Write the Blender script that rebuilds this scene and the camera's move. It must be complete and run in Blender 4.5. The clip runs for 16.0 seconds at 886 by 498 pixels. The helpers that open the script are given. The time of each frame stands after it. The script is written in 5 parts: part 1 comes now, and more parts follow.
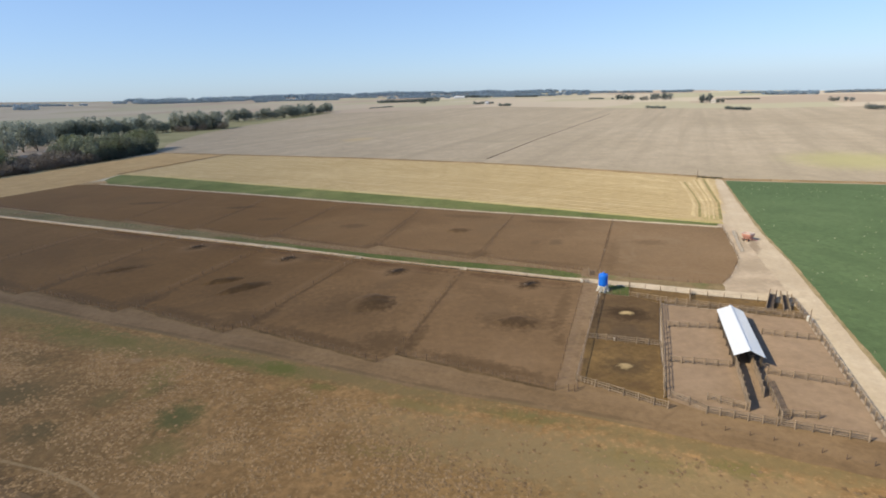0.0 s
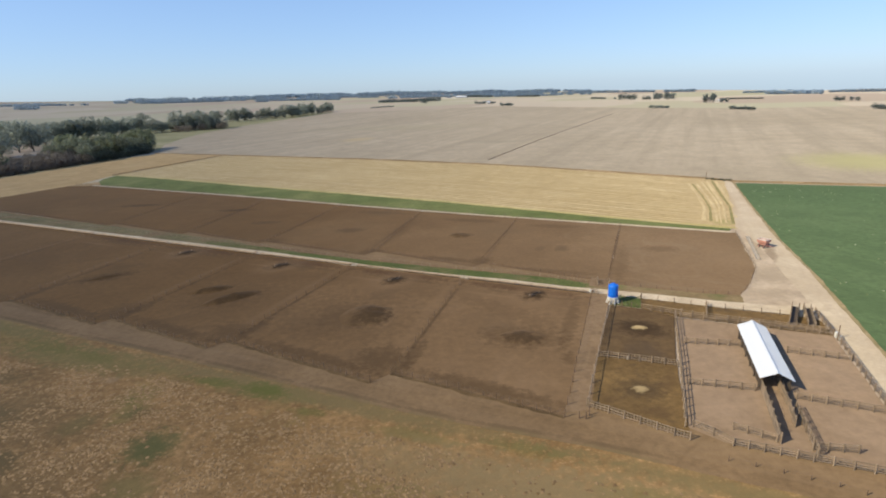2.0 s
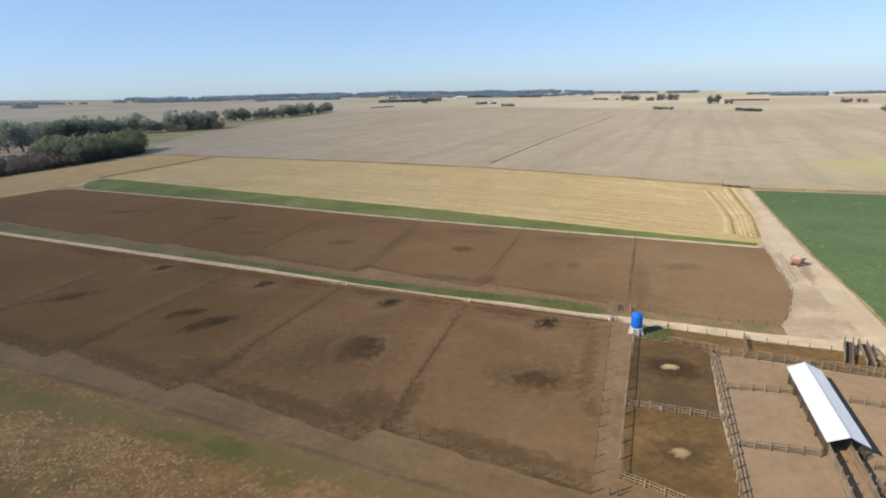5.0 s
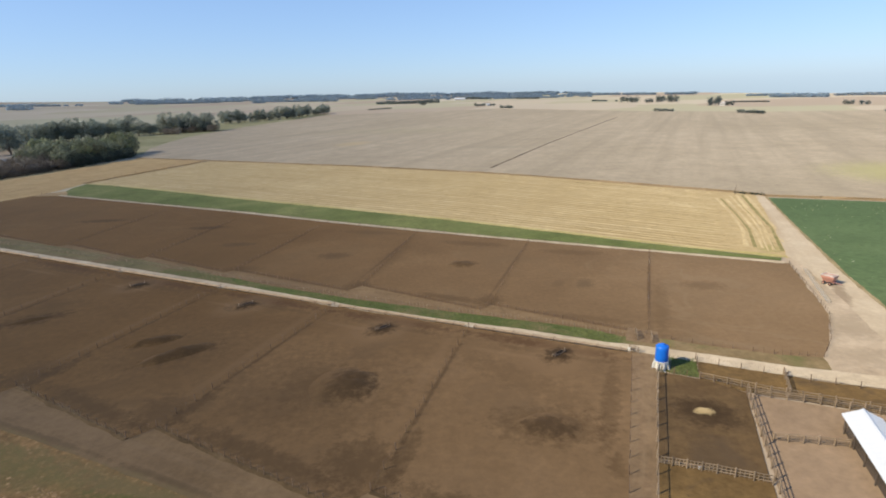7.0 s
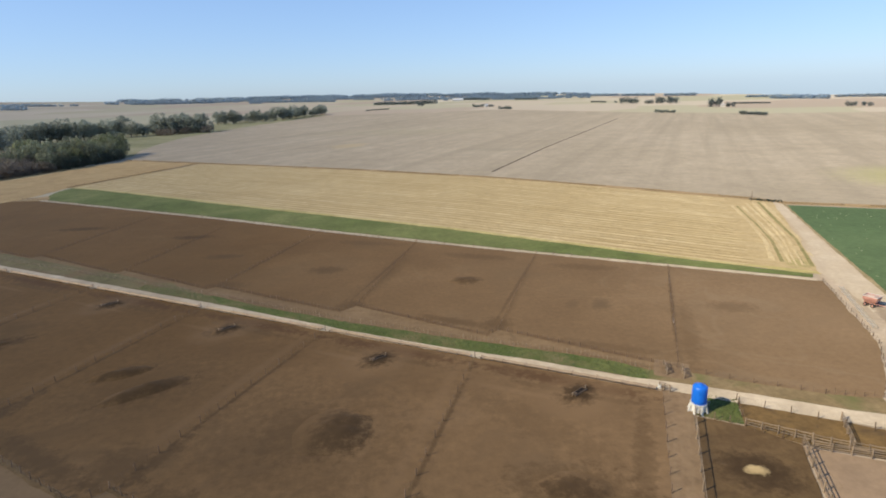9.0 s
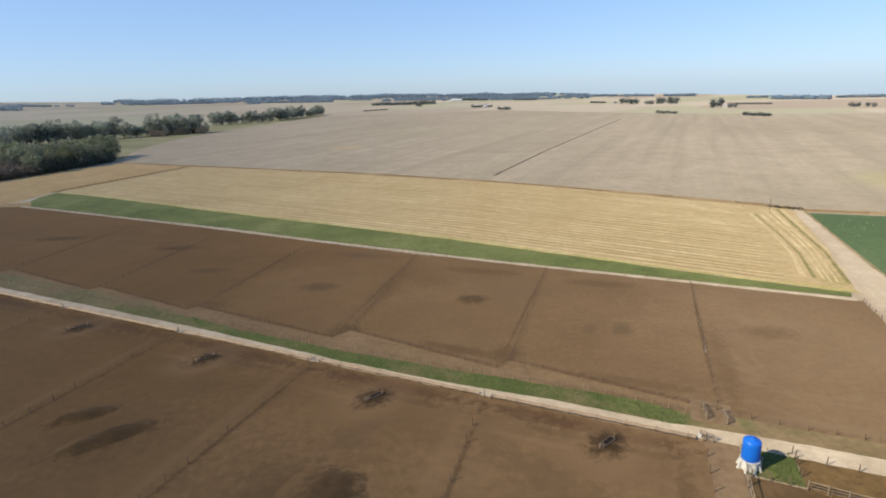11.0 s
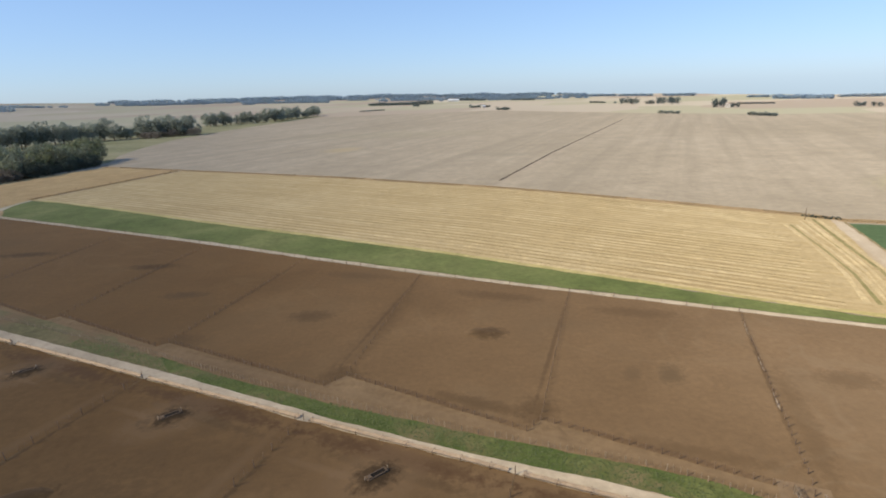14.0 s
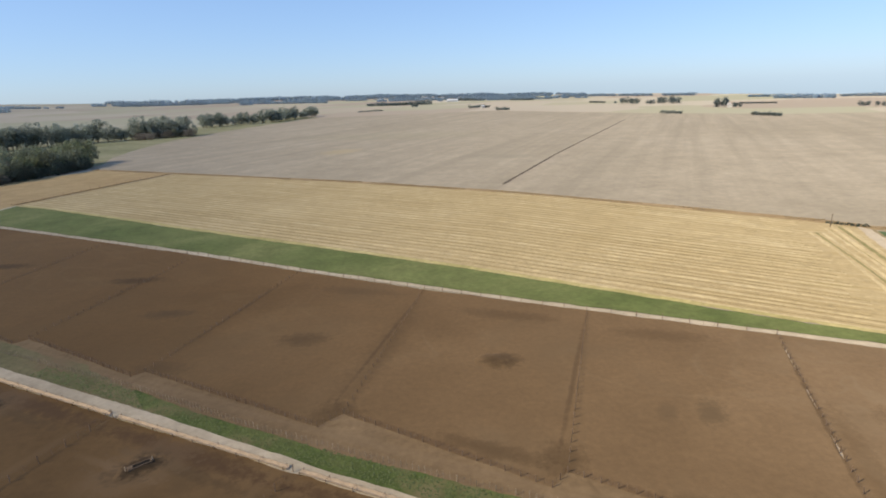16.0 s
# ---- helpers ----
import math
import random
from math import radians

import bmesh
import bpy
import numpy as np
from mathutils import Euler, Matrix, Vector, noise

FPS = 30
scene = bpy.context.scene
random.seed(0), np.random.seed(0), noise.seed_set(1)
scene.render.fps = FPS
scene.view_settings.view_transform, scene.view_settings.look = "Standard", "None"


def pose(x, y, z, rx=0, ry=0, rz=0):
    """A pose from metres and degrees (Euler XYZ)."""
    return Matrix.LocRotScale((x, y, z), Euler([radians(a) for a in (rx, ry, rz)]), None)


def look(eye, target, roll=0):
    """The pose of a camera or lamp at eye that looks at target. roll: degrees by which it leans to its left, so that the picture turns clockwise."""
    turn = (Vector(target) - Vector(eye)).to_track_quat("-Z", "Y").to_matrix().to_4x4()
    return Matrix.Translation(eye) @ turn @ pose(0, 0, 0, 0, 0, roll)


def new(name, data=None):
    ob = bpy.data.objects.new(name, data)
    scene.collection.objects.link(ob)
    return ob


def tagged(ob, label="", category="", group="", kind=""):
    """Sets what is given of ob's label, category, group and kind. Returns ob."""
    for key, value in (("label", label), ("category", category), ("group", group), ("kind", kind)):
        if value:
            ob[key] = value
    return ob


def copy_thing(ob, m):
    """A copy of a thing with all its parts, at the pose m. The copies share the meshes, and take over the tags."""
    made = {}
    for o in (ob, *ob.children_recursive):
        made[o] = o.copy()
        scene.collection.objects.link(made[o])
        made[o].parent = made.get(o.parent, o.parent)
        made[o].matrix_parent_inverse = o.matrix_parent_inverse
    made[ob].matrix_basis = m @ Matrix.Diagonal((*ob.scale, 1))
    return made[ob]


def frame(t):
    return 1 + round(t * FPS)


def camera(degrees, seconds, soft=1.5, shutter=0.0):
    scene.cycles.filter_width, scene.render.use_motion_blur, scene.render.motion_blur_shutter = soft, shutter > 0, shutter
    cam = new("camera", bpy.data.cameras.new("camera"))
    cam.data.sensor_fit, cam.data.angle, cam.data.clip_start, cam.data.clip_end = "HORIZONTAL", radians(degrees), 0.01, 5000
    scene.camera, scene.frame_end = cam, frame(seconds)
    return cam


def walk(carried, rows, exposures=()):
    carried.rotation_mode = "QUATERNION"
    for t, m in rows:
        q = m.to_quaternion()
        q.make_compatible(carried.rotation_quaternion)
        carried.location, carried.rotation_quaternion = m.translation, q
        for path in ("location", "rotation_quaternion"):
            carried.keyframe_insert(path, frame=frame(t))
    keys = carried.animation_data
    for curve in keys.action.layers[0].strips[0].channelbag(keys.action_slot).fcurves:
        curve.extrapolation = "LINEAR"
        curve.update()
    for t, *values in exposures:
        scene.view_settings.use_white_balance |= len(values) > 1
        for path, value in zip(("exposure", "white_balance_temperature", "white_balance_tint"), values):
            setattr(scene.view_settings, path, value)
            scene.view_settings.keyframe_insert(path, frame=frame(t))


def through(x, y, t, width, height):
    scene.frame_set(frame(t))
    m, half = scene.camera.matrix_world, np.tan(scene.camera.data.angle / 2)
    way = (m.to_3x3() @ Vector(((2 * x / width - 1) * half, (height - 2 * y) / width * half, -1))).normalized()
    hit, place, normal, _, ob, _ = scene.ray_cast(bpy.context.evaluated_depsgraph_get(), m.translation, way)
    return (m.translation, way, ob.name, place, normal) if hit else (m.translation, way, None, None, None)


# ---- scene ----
cam = camera(78.3, 16.0, soft=1.9)
PATH = [
    (0, (-0.211, 4.558, 47.872), (-0.143, 6.474, 47.304), -2.3),
    (0.5, (-0.089, 6.469, 47.814), (-0.021, 8.385, 47.245), -2.3),
    (1, (0.132, 8.432, 47.727), (0.197, 10.349, 47.159), -2.3),
    (1.5, (0.324, 10.436, 47.634), (0.388, 12.352, 47.065), -2.3),
    (2, (0.531, 12.572, 47.584), (0.594, 14.488, 47.015), -2.3),
    (2.5, (0.697, 14.792, 47.519), (0.761, 16.708, 46.949), -2.2),
    (3, (0.869, 17.203, 47.481), (0.933, 19.12, 46.913), -2.2),
    (3.5, (0.964, 19.702, 47.48), (1.029, 21.618, 46.911), -2.2),
    (4, (1.064, 22.358, 47.536), (1.128, 24.275, 46.968), -2.2),
    (4.2, (1.103, 23.47, 47.554), (1.164, 25.386, 46.985), -2.1),
    (6.5, (1.393, 37.566, 47.845), (1.461, 39.483, 47.28), -2.1),
    (7, (1.441, 40.871, 47.889), (1.511, 42.789, 47.325), -2.1),
    (7.5, (1.445, 44.173, 47.926), (1.517, 46.09, 47.362), -2.1),
    (8, (1.308, 47.467, 47.949), (1.383, 49.385, 47.386), -2.1),
    (8.5, (1.156, 50.706, 47.964), (1.233, 52.624, 47.402), -2.0),
    (9, (1.009, 53.982, 47.978), (1.088, 55.9, 47.416), -2.0),
    (11.5, (0.319, 69.969, 48.232), (0.406, 71.887, 47.672), -2.0),
    (12, (-0.047, 73.038, 48.245), (0.039, 74.956, 47.686), -2.1),
    (12.5, (-0.374, 76.296, 48.23), (-0.285, 78.214, 47.67), -2.0),
    (13, (-0.669, 79.635, 48.203), (-0.579, 81.553, 47.643), -2.0),
    (13.5, (-0.94, 82.859, 48.185), (-0.849, 84.777, 47.623), -2.0),
    (14, (-1.277, 85.987, 48.207), (-1.181, 87.904, 47.646), -2.1),
    (14.5, (-1.59, 88.976, 48.228), (-1.493, 90.893, 47.666), -2.1),
    (15, (-1.783, 91.949, 48.257), (-1.683, 93.866, 47.696), -2.2),
    (15.5, (-1.933, 94.857, 48.267), (-1.832, 96.774, 47.706), -2.2),
    (16, (-2.157, 97.792, 48.281), (-2.056, 99.709, 47.72), -2.2),
]
walk(cam, [(t, look(eye, target, roll)) for t, eye, target, roll in PATH])

# ---- light ----
SUN_EL, SUN_AZ = radians(36), math.atan2(-0.37, -0.93)
world = bpy.data.worlds.new("world")
scene.world = world
world.use_nodes = True
wn = world.node_tree.nodes
sky = wn.new("ShaderNodeTexSky")
sky.sky_type = "NISHITA"
sky.sun_disc = False
sky.sun_elevation, sky.sun_rotation = SUN_EL, math.pi / 2 - SUN_AZ
sky.altitude, sky.air_density, sky.dust_density, sky.ozone_density = 0, 1.0, 0.3, 3.0
wn["Background"].inputs["Strength"].default_value = 0.135
tint = wn.new("ShaderNodeMix")
tint.data_type, tint.blend_type = "RGBA", "MULTIPLY"
tint.inputs[0].default_value = 1.0
tint.inputs[7].default_value = (1.47, 1.88, 2.58, 1)
soften = wn.new("ShaderNodeGamma")
soften.inputs["Gamma"].default_value = 0.56
world.node_tree.links.new(sky.outputs[0], soften.inputs["Color"])
world.node_tree.links.new(soften.outputs[0], tint.inputs[6])
world.node_tree.links.new(tint.outputs[2], wn["Background"].inputs["Color"])
sun_data = bpy.data.lights.new("sun", "SUN")
sun_data.energy, sun_data.angle, sun_data.color = 4.9, radians(0.53), (1.0, 0.89, 0.66)
sun = new("sun", sun_data)
sun.matrix_world = look((0, 0, 300), (-math.cos(SUN_AZ) * math.cos(SUN_EL), -math.sin(SUN_AZ) * math.cos(SUN_EL), 300 - math.sin(SUN_EL)))

# ---- the farm's own grid: u runs along the feed road, v across it ----
GA = radians(25)
CU, SU = math.cos(GA), math.sin(GA)


def W(u, v, z=0.0):
    return Vector((u * CU + v * SU, -u * SU + v * CU, z))


rng = random.Random(7)


# ---- materials ----
def material(name):
    m = bpy.data.materials.new(name)
    m.use_nodes = True
    return m, m.node_tree.nodes, m.node_tree.links, m.node_tree.nodes["Principled BSDF"]


def coords(n, l, turn=0.0, stretch=(1, 1, 1)):
    """Object coordinates, turned so that their x runs along the direction turn (radians), then stretched."""
    tc = n.new("ShaderNodeTexCoord")
    mp = n.new("ShaderNodeMapping")
    mp.vector_type = "TEXTURE"
    mp.inputs["Rotation"].default_value = (0, 0, turn)
    mp.inputs["Scale"].default_value = tuple(1 / k for k in stretch)
    l.new(tc.outputs["Object"], mp.inputs["Vector"])
    return mp.outputs[0]


def noise_tex(n, l, vec, scale, detail=5.0, rough=0.6, warp=0.0):
    t = n.new("ShaderNodeTexNoise")
    t.inputs["Scale"].default_value = scale
    t.inputs["Detail"].default_value = detail
    t.inputs["Roughness"].default_value = rough
    t.inputs["Distortion"].default_value = warp
    if vec is not None:
        l.new(vec, t.inputs["Vector"])
    return t.outputs["Fac"]


def ramp(n, l, fac, stops):
    r = n.new("ShaderNodeValToRGB")
    while len(r.color_ramp.elements) < len(stops):
        r.color_ramp.elements.new(0.5)
    for e, (p, c) in zip(r.color_ramp.elements, stops):
        e.position = p
        e.color = (*c, 1) if len(c) == 3 else c
    l.new(fac, r.inputs["Fac"])
    return r.outputs["Color"]


def mix(n, l, fac, a, b, kind="MIX"):
    x = n.new("ShaderNodeMix")
    x.data_type, x.blend_type = "RGBA", kind
    if isinstance(fac, (int, float)):
        x.inputs[0].default_value = fac
    else:
        l.new(fac, x.inputs[0])
    for val, slot in ((a, 6), (b, 7)):
        if isinstance(val, tuple):
            x.inputs[slot].default_value = (*val, 1)
        else:
            l.new(val, x.inputs[slot])
    return x.outputs[2]


def grey(v):
    return (v, v, v)


def bump(n, l, bsdf, height, strength, dist):
    b = n.new("ShaderNodeBump")
    b.inputs["Strength"].default_value = strength
    b.inputs["Distance"].default_value = dist
    l.new(height, b.inputs["Height"])
    l.new(b.outputs["Normal"], bsdf.inputs["Normal"])


def ground_material(name, base, dark, light, big=0.03, small=0.6, streak=None, patch=None, bump_dist=0.08, rough=0.95, grain=0.35, mid=0.55, fleck=None, trails=None):
    """Soil or crop: broad patches, fine grain, streaks along a direction and stains of one colour.
    streak: (turn in degrees from the u axis, along, across, strength, colour); patch: (colour, scale, from, to);
    trails: (colour, scale, width, strength), thin winding lines."""
    m, n, l, b = material(name)
    flat = coords(n, l)
    f_big = noise_tex(n, l, flat, big, 6, 0.62, 0.4)
    col = ramp(n, l, f_big, [(0.30, dark), (0.5, base), (0.72, light)])
    f_mid = noise_tex(n, l, flat, small * 0.22, 5, 0.65)
    col = mix(n, l, mid, col, ramp(n, l, f_mid, [(0.32, grey(0.36)), (0.68, grey(0.64))]), "OVERLAY")
    f_small = noise_tex(n, l, flat, small, 4, 0.7)
    col = mix(n, l, grain, col, ramp(n, l, f_small, [(0.30, grey(0.2)), (0.7, grey(0.8))]), "OVERLAY")
    if fleck:
        f_k = noise_tex(n, l, flat, fleck[1], 3, 0.7)
        col = mix(n, l, ramp(n, l, f_k, [(fleck[2], grey(0)), (fleck[3], grey(0.8))]), col, fleck[0])
    if patch:
        f_p = noise_tex(n, l, flat, patch[1], 4, 0.6, 0.6)
        col = mix(n, l, ramp(n, l, f_p, [(patch[2], grey(0)), (patch[3], grey(1))]), col, patch[0])
    if trails:
        f_t = noise_tex(n, l, flat, trails[1], 2.5, 0.5, 1.2)
        line = ramp(n, l, f_t, [(0.5 - trails[2], grey(0)), (0.5, grey(trails[3])), (0.5 + trails[2], grey(0))])
        gate = ramp(n, l, noise_tex(n, l, flat, trails[1] * 0.6, 2, 0.5), [(0.45, grey(0)), (0.6, grey(1))])
        col = mix(n, l, mix(n, l, 1.0, line, gate, "MULTIPLY"), col, trails[0])
    if streak:
        turned = coords(n, l, radians(streak[0]) - GA, (streak[1], streak[2], 1))
        f_s = noise_tex(n, l, turned, 1.0, 4, 0.6, 0.3)
        k = n.new("ShaderNodeMath")
        k.operation = "MULTIPLY"
        l.new(ramp(n, l, f_s, [(0.42, grey(0)), (0.66, grey(1))]), k.inputs[0])
        k.inputs[1].default_value = streak[3]
        col = mix(n, l, k.outputs[0], col, streak[4])
    l.new(col, b.inputs["Base Color"])
    b.inputs["Roughness"].default_value = rough
    b.inputs["Specular IOR Level"].default_value = 0.15
    b.inputs["Diffuse Roughness"].default_value = 1.0
    bump(n, l, b, f_small, 0.6, bump_dist)
    return m


def paint_material(name, base, rough=0.6, metal=0.0, var=0.25, scale=3.0, dirt=None, bump_dist=0.0, each=0.0):
    """A made surface: broad wear, fine grain and, where given, dirt of its own colour; each: how far pieces differ."""
    m, n, l, b = material(name)
    flat = coords(n, l)
    f = noise_tex(n, l, flat, scale, 6, 0.65)
    g = noise_tex(n, l, flat, scale * 8, 4, 0.7)
    col = mix(n, l, var, base, ramp(n, l, f, [(0.3, grey(0.15)), (0.7, grey(0.85))]), "OVERLAY")
    col = mix(n, l, var * 0.7, col, ramp(n, l, g, [(0.3, grey(0.25)), (0.7, grey(0.75))]), "OVERLAY")
    if dirt:
        f_d = noise_tex(n, l, flat, scale * 0.45, 6, 0.7, 0.5)
        col = mix(n, l, ramp(n, l, f_d, [(0.5, grey(0)), (0.75, grey(0.75))]), col, dirt)
    if each:
        info = n.new("ShaderNodeObjectInfo")
        col = mix(n, l, each, col, ramp(n, l, info.outputs["Random"], [(0.0, grey(0.1)), (1.0, grey(0.9))]), "OVERLAY")
    l.new(col, b.inputs["Base Color"])
    b.inputs["Roughness"].default_value = rough
    b.inputs["Metallic"].default_value = metal
    if bump_dist:
        bump(n, l, b, g, 0.5, bump_dist)
    return m


def leaf_material(name, a, c, each=0.35, through=0.45):
    """Leaves differ one by one; some light passes through them."""
    m, n, l, b = material(name)
    geo = n.new("ShaderNodeNewGeometry")
    info = n.new("ShaderNodeObjectInfo")
    col = ramp(n, l, geo.outputs["Random Per Island"], [(0.0, a), (1.0, c)])
    col = mix(n, l, each, col, ramp(n, l, info.outputs["Random"], [(0.0, grey(0.2)), (1.0, grey(0.8))]), "OVERLAY")
    l.new(col, b.inputs["Base Color"])
    b.inputs["Roughness"].default_value = 0.7
    b.inputs["Specular IOR Level"].default_value = 0.2
    thin = n.new("ShaderNodeBsdfTranslucent")
    l.new(col, thin.inputs["Color"])
    both = n.new("ShaderNodeMixShader")
    both.inputs[0].default_value = through
    l.new(b.outputs[0], both.inputs[1])
    l.new(thin.outputs[0], both.inputs[2])
    l.new(both.outputs[0], n["Material Output"].inputs["Surface"])
    return m


M_LAND = ground_material("dry_farmland", (0.2697, 0.2175, 0.1479), (0.1914, 0.1653, 0.1044), (0.3306, 0.2697, 0.1914), 0.0016, 0.05, bump_dist=0.0, grain=0.15)


def patchwork(m):
    """Far fields in differing crops: angular cells over the broad land colour."""
    n, l = m.node_tree.nodes, m.node_tree.links
    b = n["Principled BSDF"]
    old = b.inputs["Base Color"].links[0].from_socket
    t = n.new("ShaderNodeTexVoronoi")
    t.distance = "CHEBYCHEV"
    t.inputs["Scale"].default_value = 0.0034
    l.new(coords(n, l, -GA, (1, 0.7, 1)), t.inputs["Vector"])
    sep = n.new("ShaderNodeSeparateColor")
    l.new(t.outputs["Color"], sep.inputs[0])
    # Crop tones differ by field; all are lifted paler, painting in distance haze.
    tone = ramp(n, l, sep.outputs[0], [(0.0, (0.345, 0.292, 0.219)), (0.2, (0.438, 0.365, 0.282)), (0.4, (0.324, 0.305, 0.204)), (0.55, (0.397, 0.334, 0.251)), (0.75, (0.324, 0.256, 0.198)), (0.9, (0.355, 0.334, 0.219)), (1.0, (0.480, 0.407, 0.324))])
    l.new(mix(n, l, 0.85, old, tone), b.inputs["Base Color"])


patchwork(M_LAND)
M_BEIGE = ground_material("stubble_field_soil", (0.308, 0.252, 0.182), (0.281, 0.230, 0.164), (0.340, 0.280, 0.206), 0.006, 0.25,
                          streak=(88, 0.002, 0.06, 0.55, (0.225, 0.186, 0.134)), bump_dist=0.05, grain=0.2, mid=0.4)
M_OLIVE = ground_material("olive_pasture", (0.215, 0.198, 0.105), (0.165, 0.160, 0.074), (0.275, 0.240, 0.142), 0.01, 0.2, grain=0.25)
M_TAN = ground_material("cut_straw_field", (0.352, 0.263, 0.138), (0.298, 0.217, 0.107), (0.405, 0.312, 0.175), 0.012, 0.5,
                        streak=(-9, 0.008, 0.42, 0.5, (0.285, 0.200, 0.088)), bump_dist=0.12, grain=0.3, mid=0.3)
M_TANW = ground_material("dry_wheat_field", (0.352, 0.240, 0.117), (0.290, 0.194, 0.092), (0.402, 0.290, 0.148), 0.012, 0.5,
                         streak=(90, 0.012, 0.2, 0.3, (0.261, 0.1827, 0.0783)), grain=0.25)
M_FRINGE = ground_material("pale_yellow_stubble", (0.36, 0.29, 0.125), (0.29, 0.245, 0.095), (0.42, 0.335, 0.165), 0.05, 0.7, grain=0.35)
M_STRIP = ground_material("green_grass_strip", (0.1175, 0.1305, 0.0435), (0.087, 0.1044, 0.0313), (0.161, 0.161, 0.0609), 0.03, 0.6, grain=0.3)
M_LUSH = ground_material("lush_verge_grass", (0.074, 0.0930, 0.0250), (0.0540, 0.0720, 0.0196), (0.1205, 0.1180, 0.0440), 0.09, 0.9,
                         patch=((0.150, 0.1180, 0.0583), 0.10, 0.52, 0.70), grain=0.5, mid=0.6)
M_DULLGRASS = ground_material("dull_verge_grass", (0.132, 0.109, 0.053), (0.102, 0.091, 0.042), (0.168, 0.130, 0.070), 0.05, 0.8, grain=0.4, patch=((0.150, 0.102, 0.055), 0.06, 0.5, 0.66))
M_VERGE = ground_material("worn_verge_soil", (0.170, 0.122, 0.063), (0.138, 0.100, 0.048), (0.215, 0.157, 0.088), 0.08, 0.9, patch=((0.105, 0.105, 0.038), 0.09, 0.46, 0.62), grain=0.3)
M_CROP = ground_material("green_crop", (0.0766, 0.1114, 0.0487), (0.0661, 0.0983, 0.0426), (0.0922, 0.1261, 0.0574), 0.015, 0.5,
                         patch=((0.0653, 0.0957, 0.0418), 0.05, 0.5, 0.75), grain=0.3, bump_dist=0.15, mid=0.25)
M_PASTURE = ground_material("dry_pasture", (0.208, 0.122, 0.0510), (0.155, 0.092, 0.0375), (0.258, 0.158, 0.0700), 0.05, 0.8,
                            patch=((0.1305, 0.1175, 0.0391), 0.035, 0.60, 0.75), grain=0.5, bump_dist=0.22, mid=0.6, fleck=((0.33, 0.215, 0.105), 1.2, 0.54, 0.72), trails=((0.125, 0.085, 0.038), 0.05, 0.03, 0.35))
M_TRACK = ground_material("worn_track_soil", (0.160, 0.1030, 0.0535), (0.127, 0.0805, 0.0410), (0.193, 0.1275, 0.0690), 0.04, 0.8,
                          streak=(-3, 0.012, 0.35, 0.4, (0.205, 0.138, 0.081)), grain=0.3, mid=0.4, trails=((0.118, 0.075, 0.038), 0.06, 0.03, 0.6))


def stained(m, stains):
    """Adds soft-edged stains, a few of them painted shade, of set place and size: (u, v, half length, half width, turn,
    colour, strength).
    """
    n, l = m.node_tree.nodes, m.node_tree.links
    b = n["Principled BSDF"]
    col = b.inputs["Base Color"].links[0].from_socket
    flat = coords(n, l)
    rough = noise_tex(n, l, flat, 0.6, 7, 0.75)
    for u, v, long, wide, turn, colour, strength in stains:
        c = W(u, v)
        mp = n.new("ShaderNodeMapping")
        mp.vector_type = "TEXTURE"
        mp.inputs["Location"].default_value = (c.x, c.y, 0)
        mp.inputs["Rotation"].default_value = (0, 0, turn - GA)
        mp.inputs["Scale"].default_value = (long, wide, 100)
        l.new(flat, mp.inputs["Vector"])
        d = n.new("ShaderNodeVectorMath")
        d.operation = "LENGTH"
        l.new(mp.outputs[0], d.inputs[0])
        k = n.new("ShaderNodeMath")
        k.operation = "MULTIPLY"
        l.new(d.outputs["Value"], k.inputs[0])
        k.inputs[1].default_value = 0.6
        j = n.new("ShaderNodeMath")
        j.operation = "MULTIPLY_ADD"
        l.new(rough, j.inputs[0])
        j.inputs[1].default_value = 1.1
        l.new(k.outputs[0], j.inputs[2])
        f = ramp(n, l, j.outputs[0], [(0.70, grey(strength)), (0.89, grey(strength * 0.55)), (1.11, grey(0))])
        col = mix(n, l, f, col, colour)
    l.new(col, b.inputs["Base Color"])


PEN_TONES = ((0.122, 0.0680, 0.0264), (0.100, 0.0552, 0.0212), (0.145, 0.0822, 0.0330))


def paler_towards(m, u0, u1, gain):
    """The soil colour turns paler and less red towards one end of the pens."""
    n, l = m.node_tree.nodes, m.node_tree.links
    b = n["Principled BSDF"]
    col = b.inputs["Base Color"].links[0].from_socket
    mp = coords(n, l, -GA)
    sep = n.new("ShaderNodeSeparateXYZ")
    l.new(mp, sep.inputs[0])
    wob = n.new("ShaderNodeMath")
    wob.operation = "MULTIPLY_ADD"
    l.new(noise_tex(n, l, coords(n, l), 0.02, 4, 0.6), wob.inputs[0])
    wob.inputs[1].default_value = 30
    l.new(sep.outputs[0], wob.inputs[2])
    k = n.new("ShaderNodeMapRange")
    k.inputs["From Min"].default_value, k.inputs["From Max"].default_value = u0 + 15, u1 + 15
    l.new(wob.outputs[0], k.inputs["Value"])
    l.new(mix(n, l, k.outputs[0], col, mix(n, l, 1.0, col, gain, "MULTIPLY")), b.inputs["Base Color"])


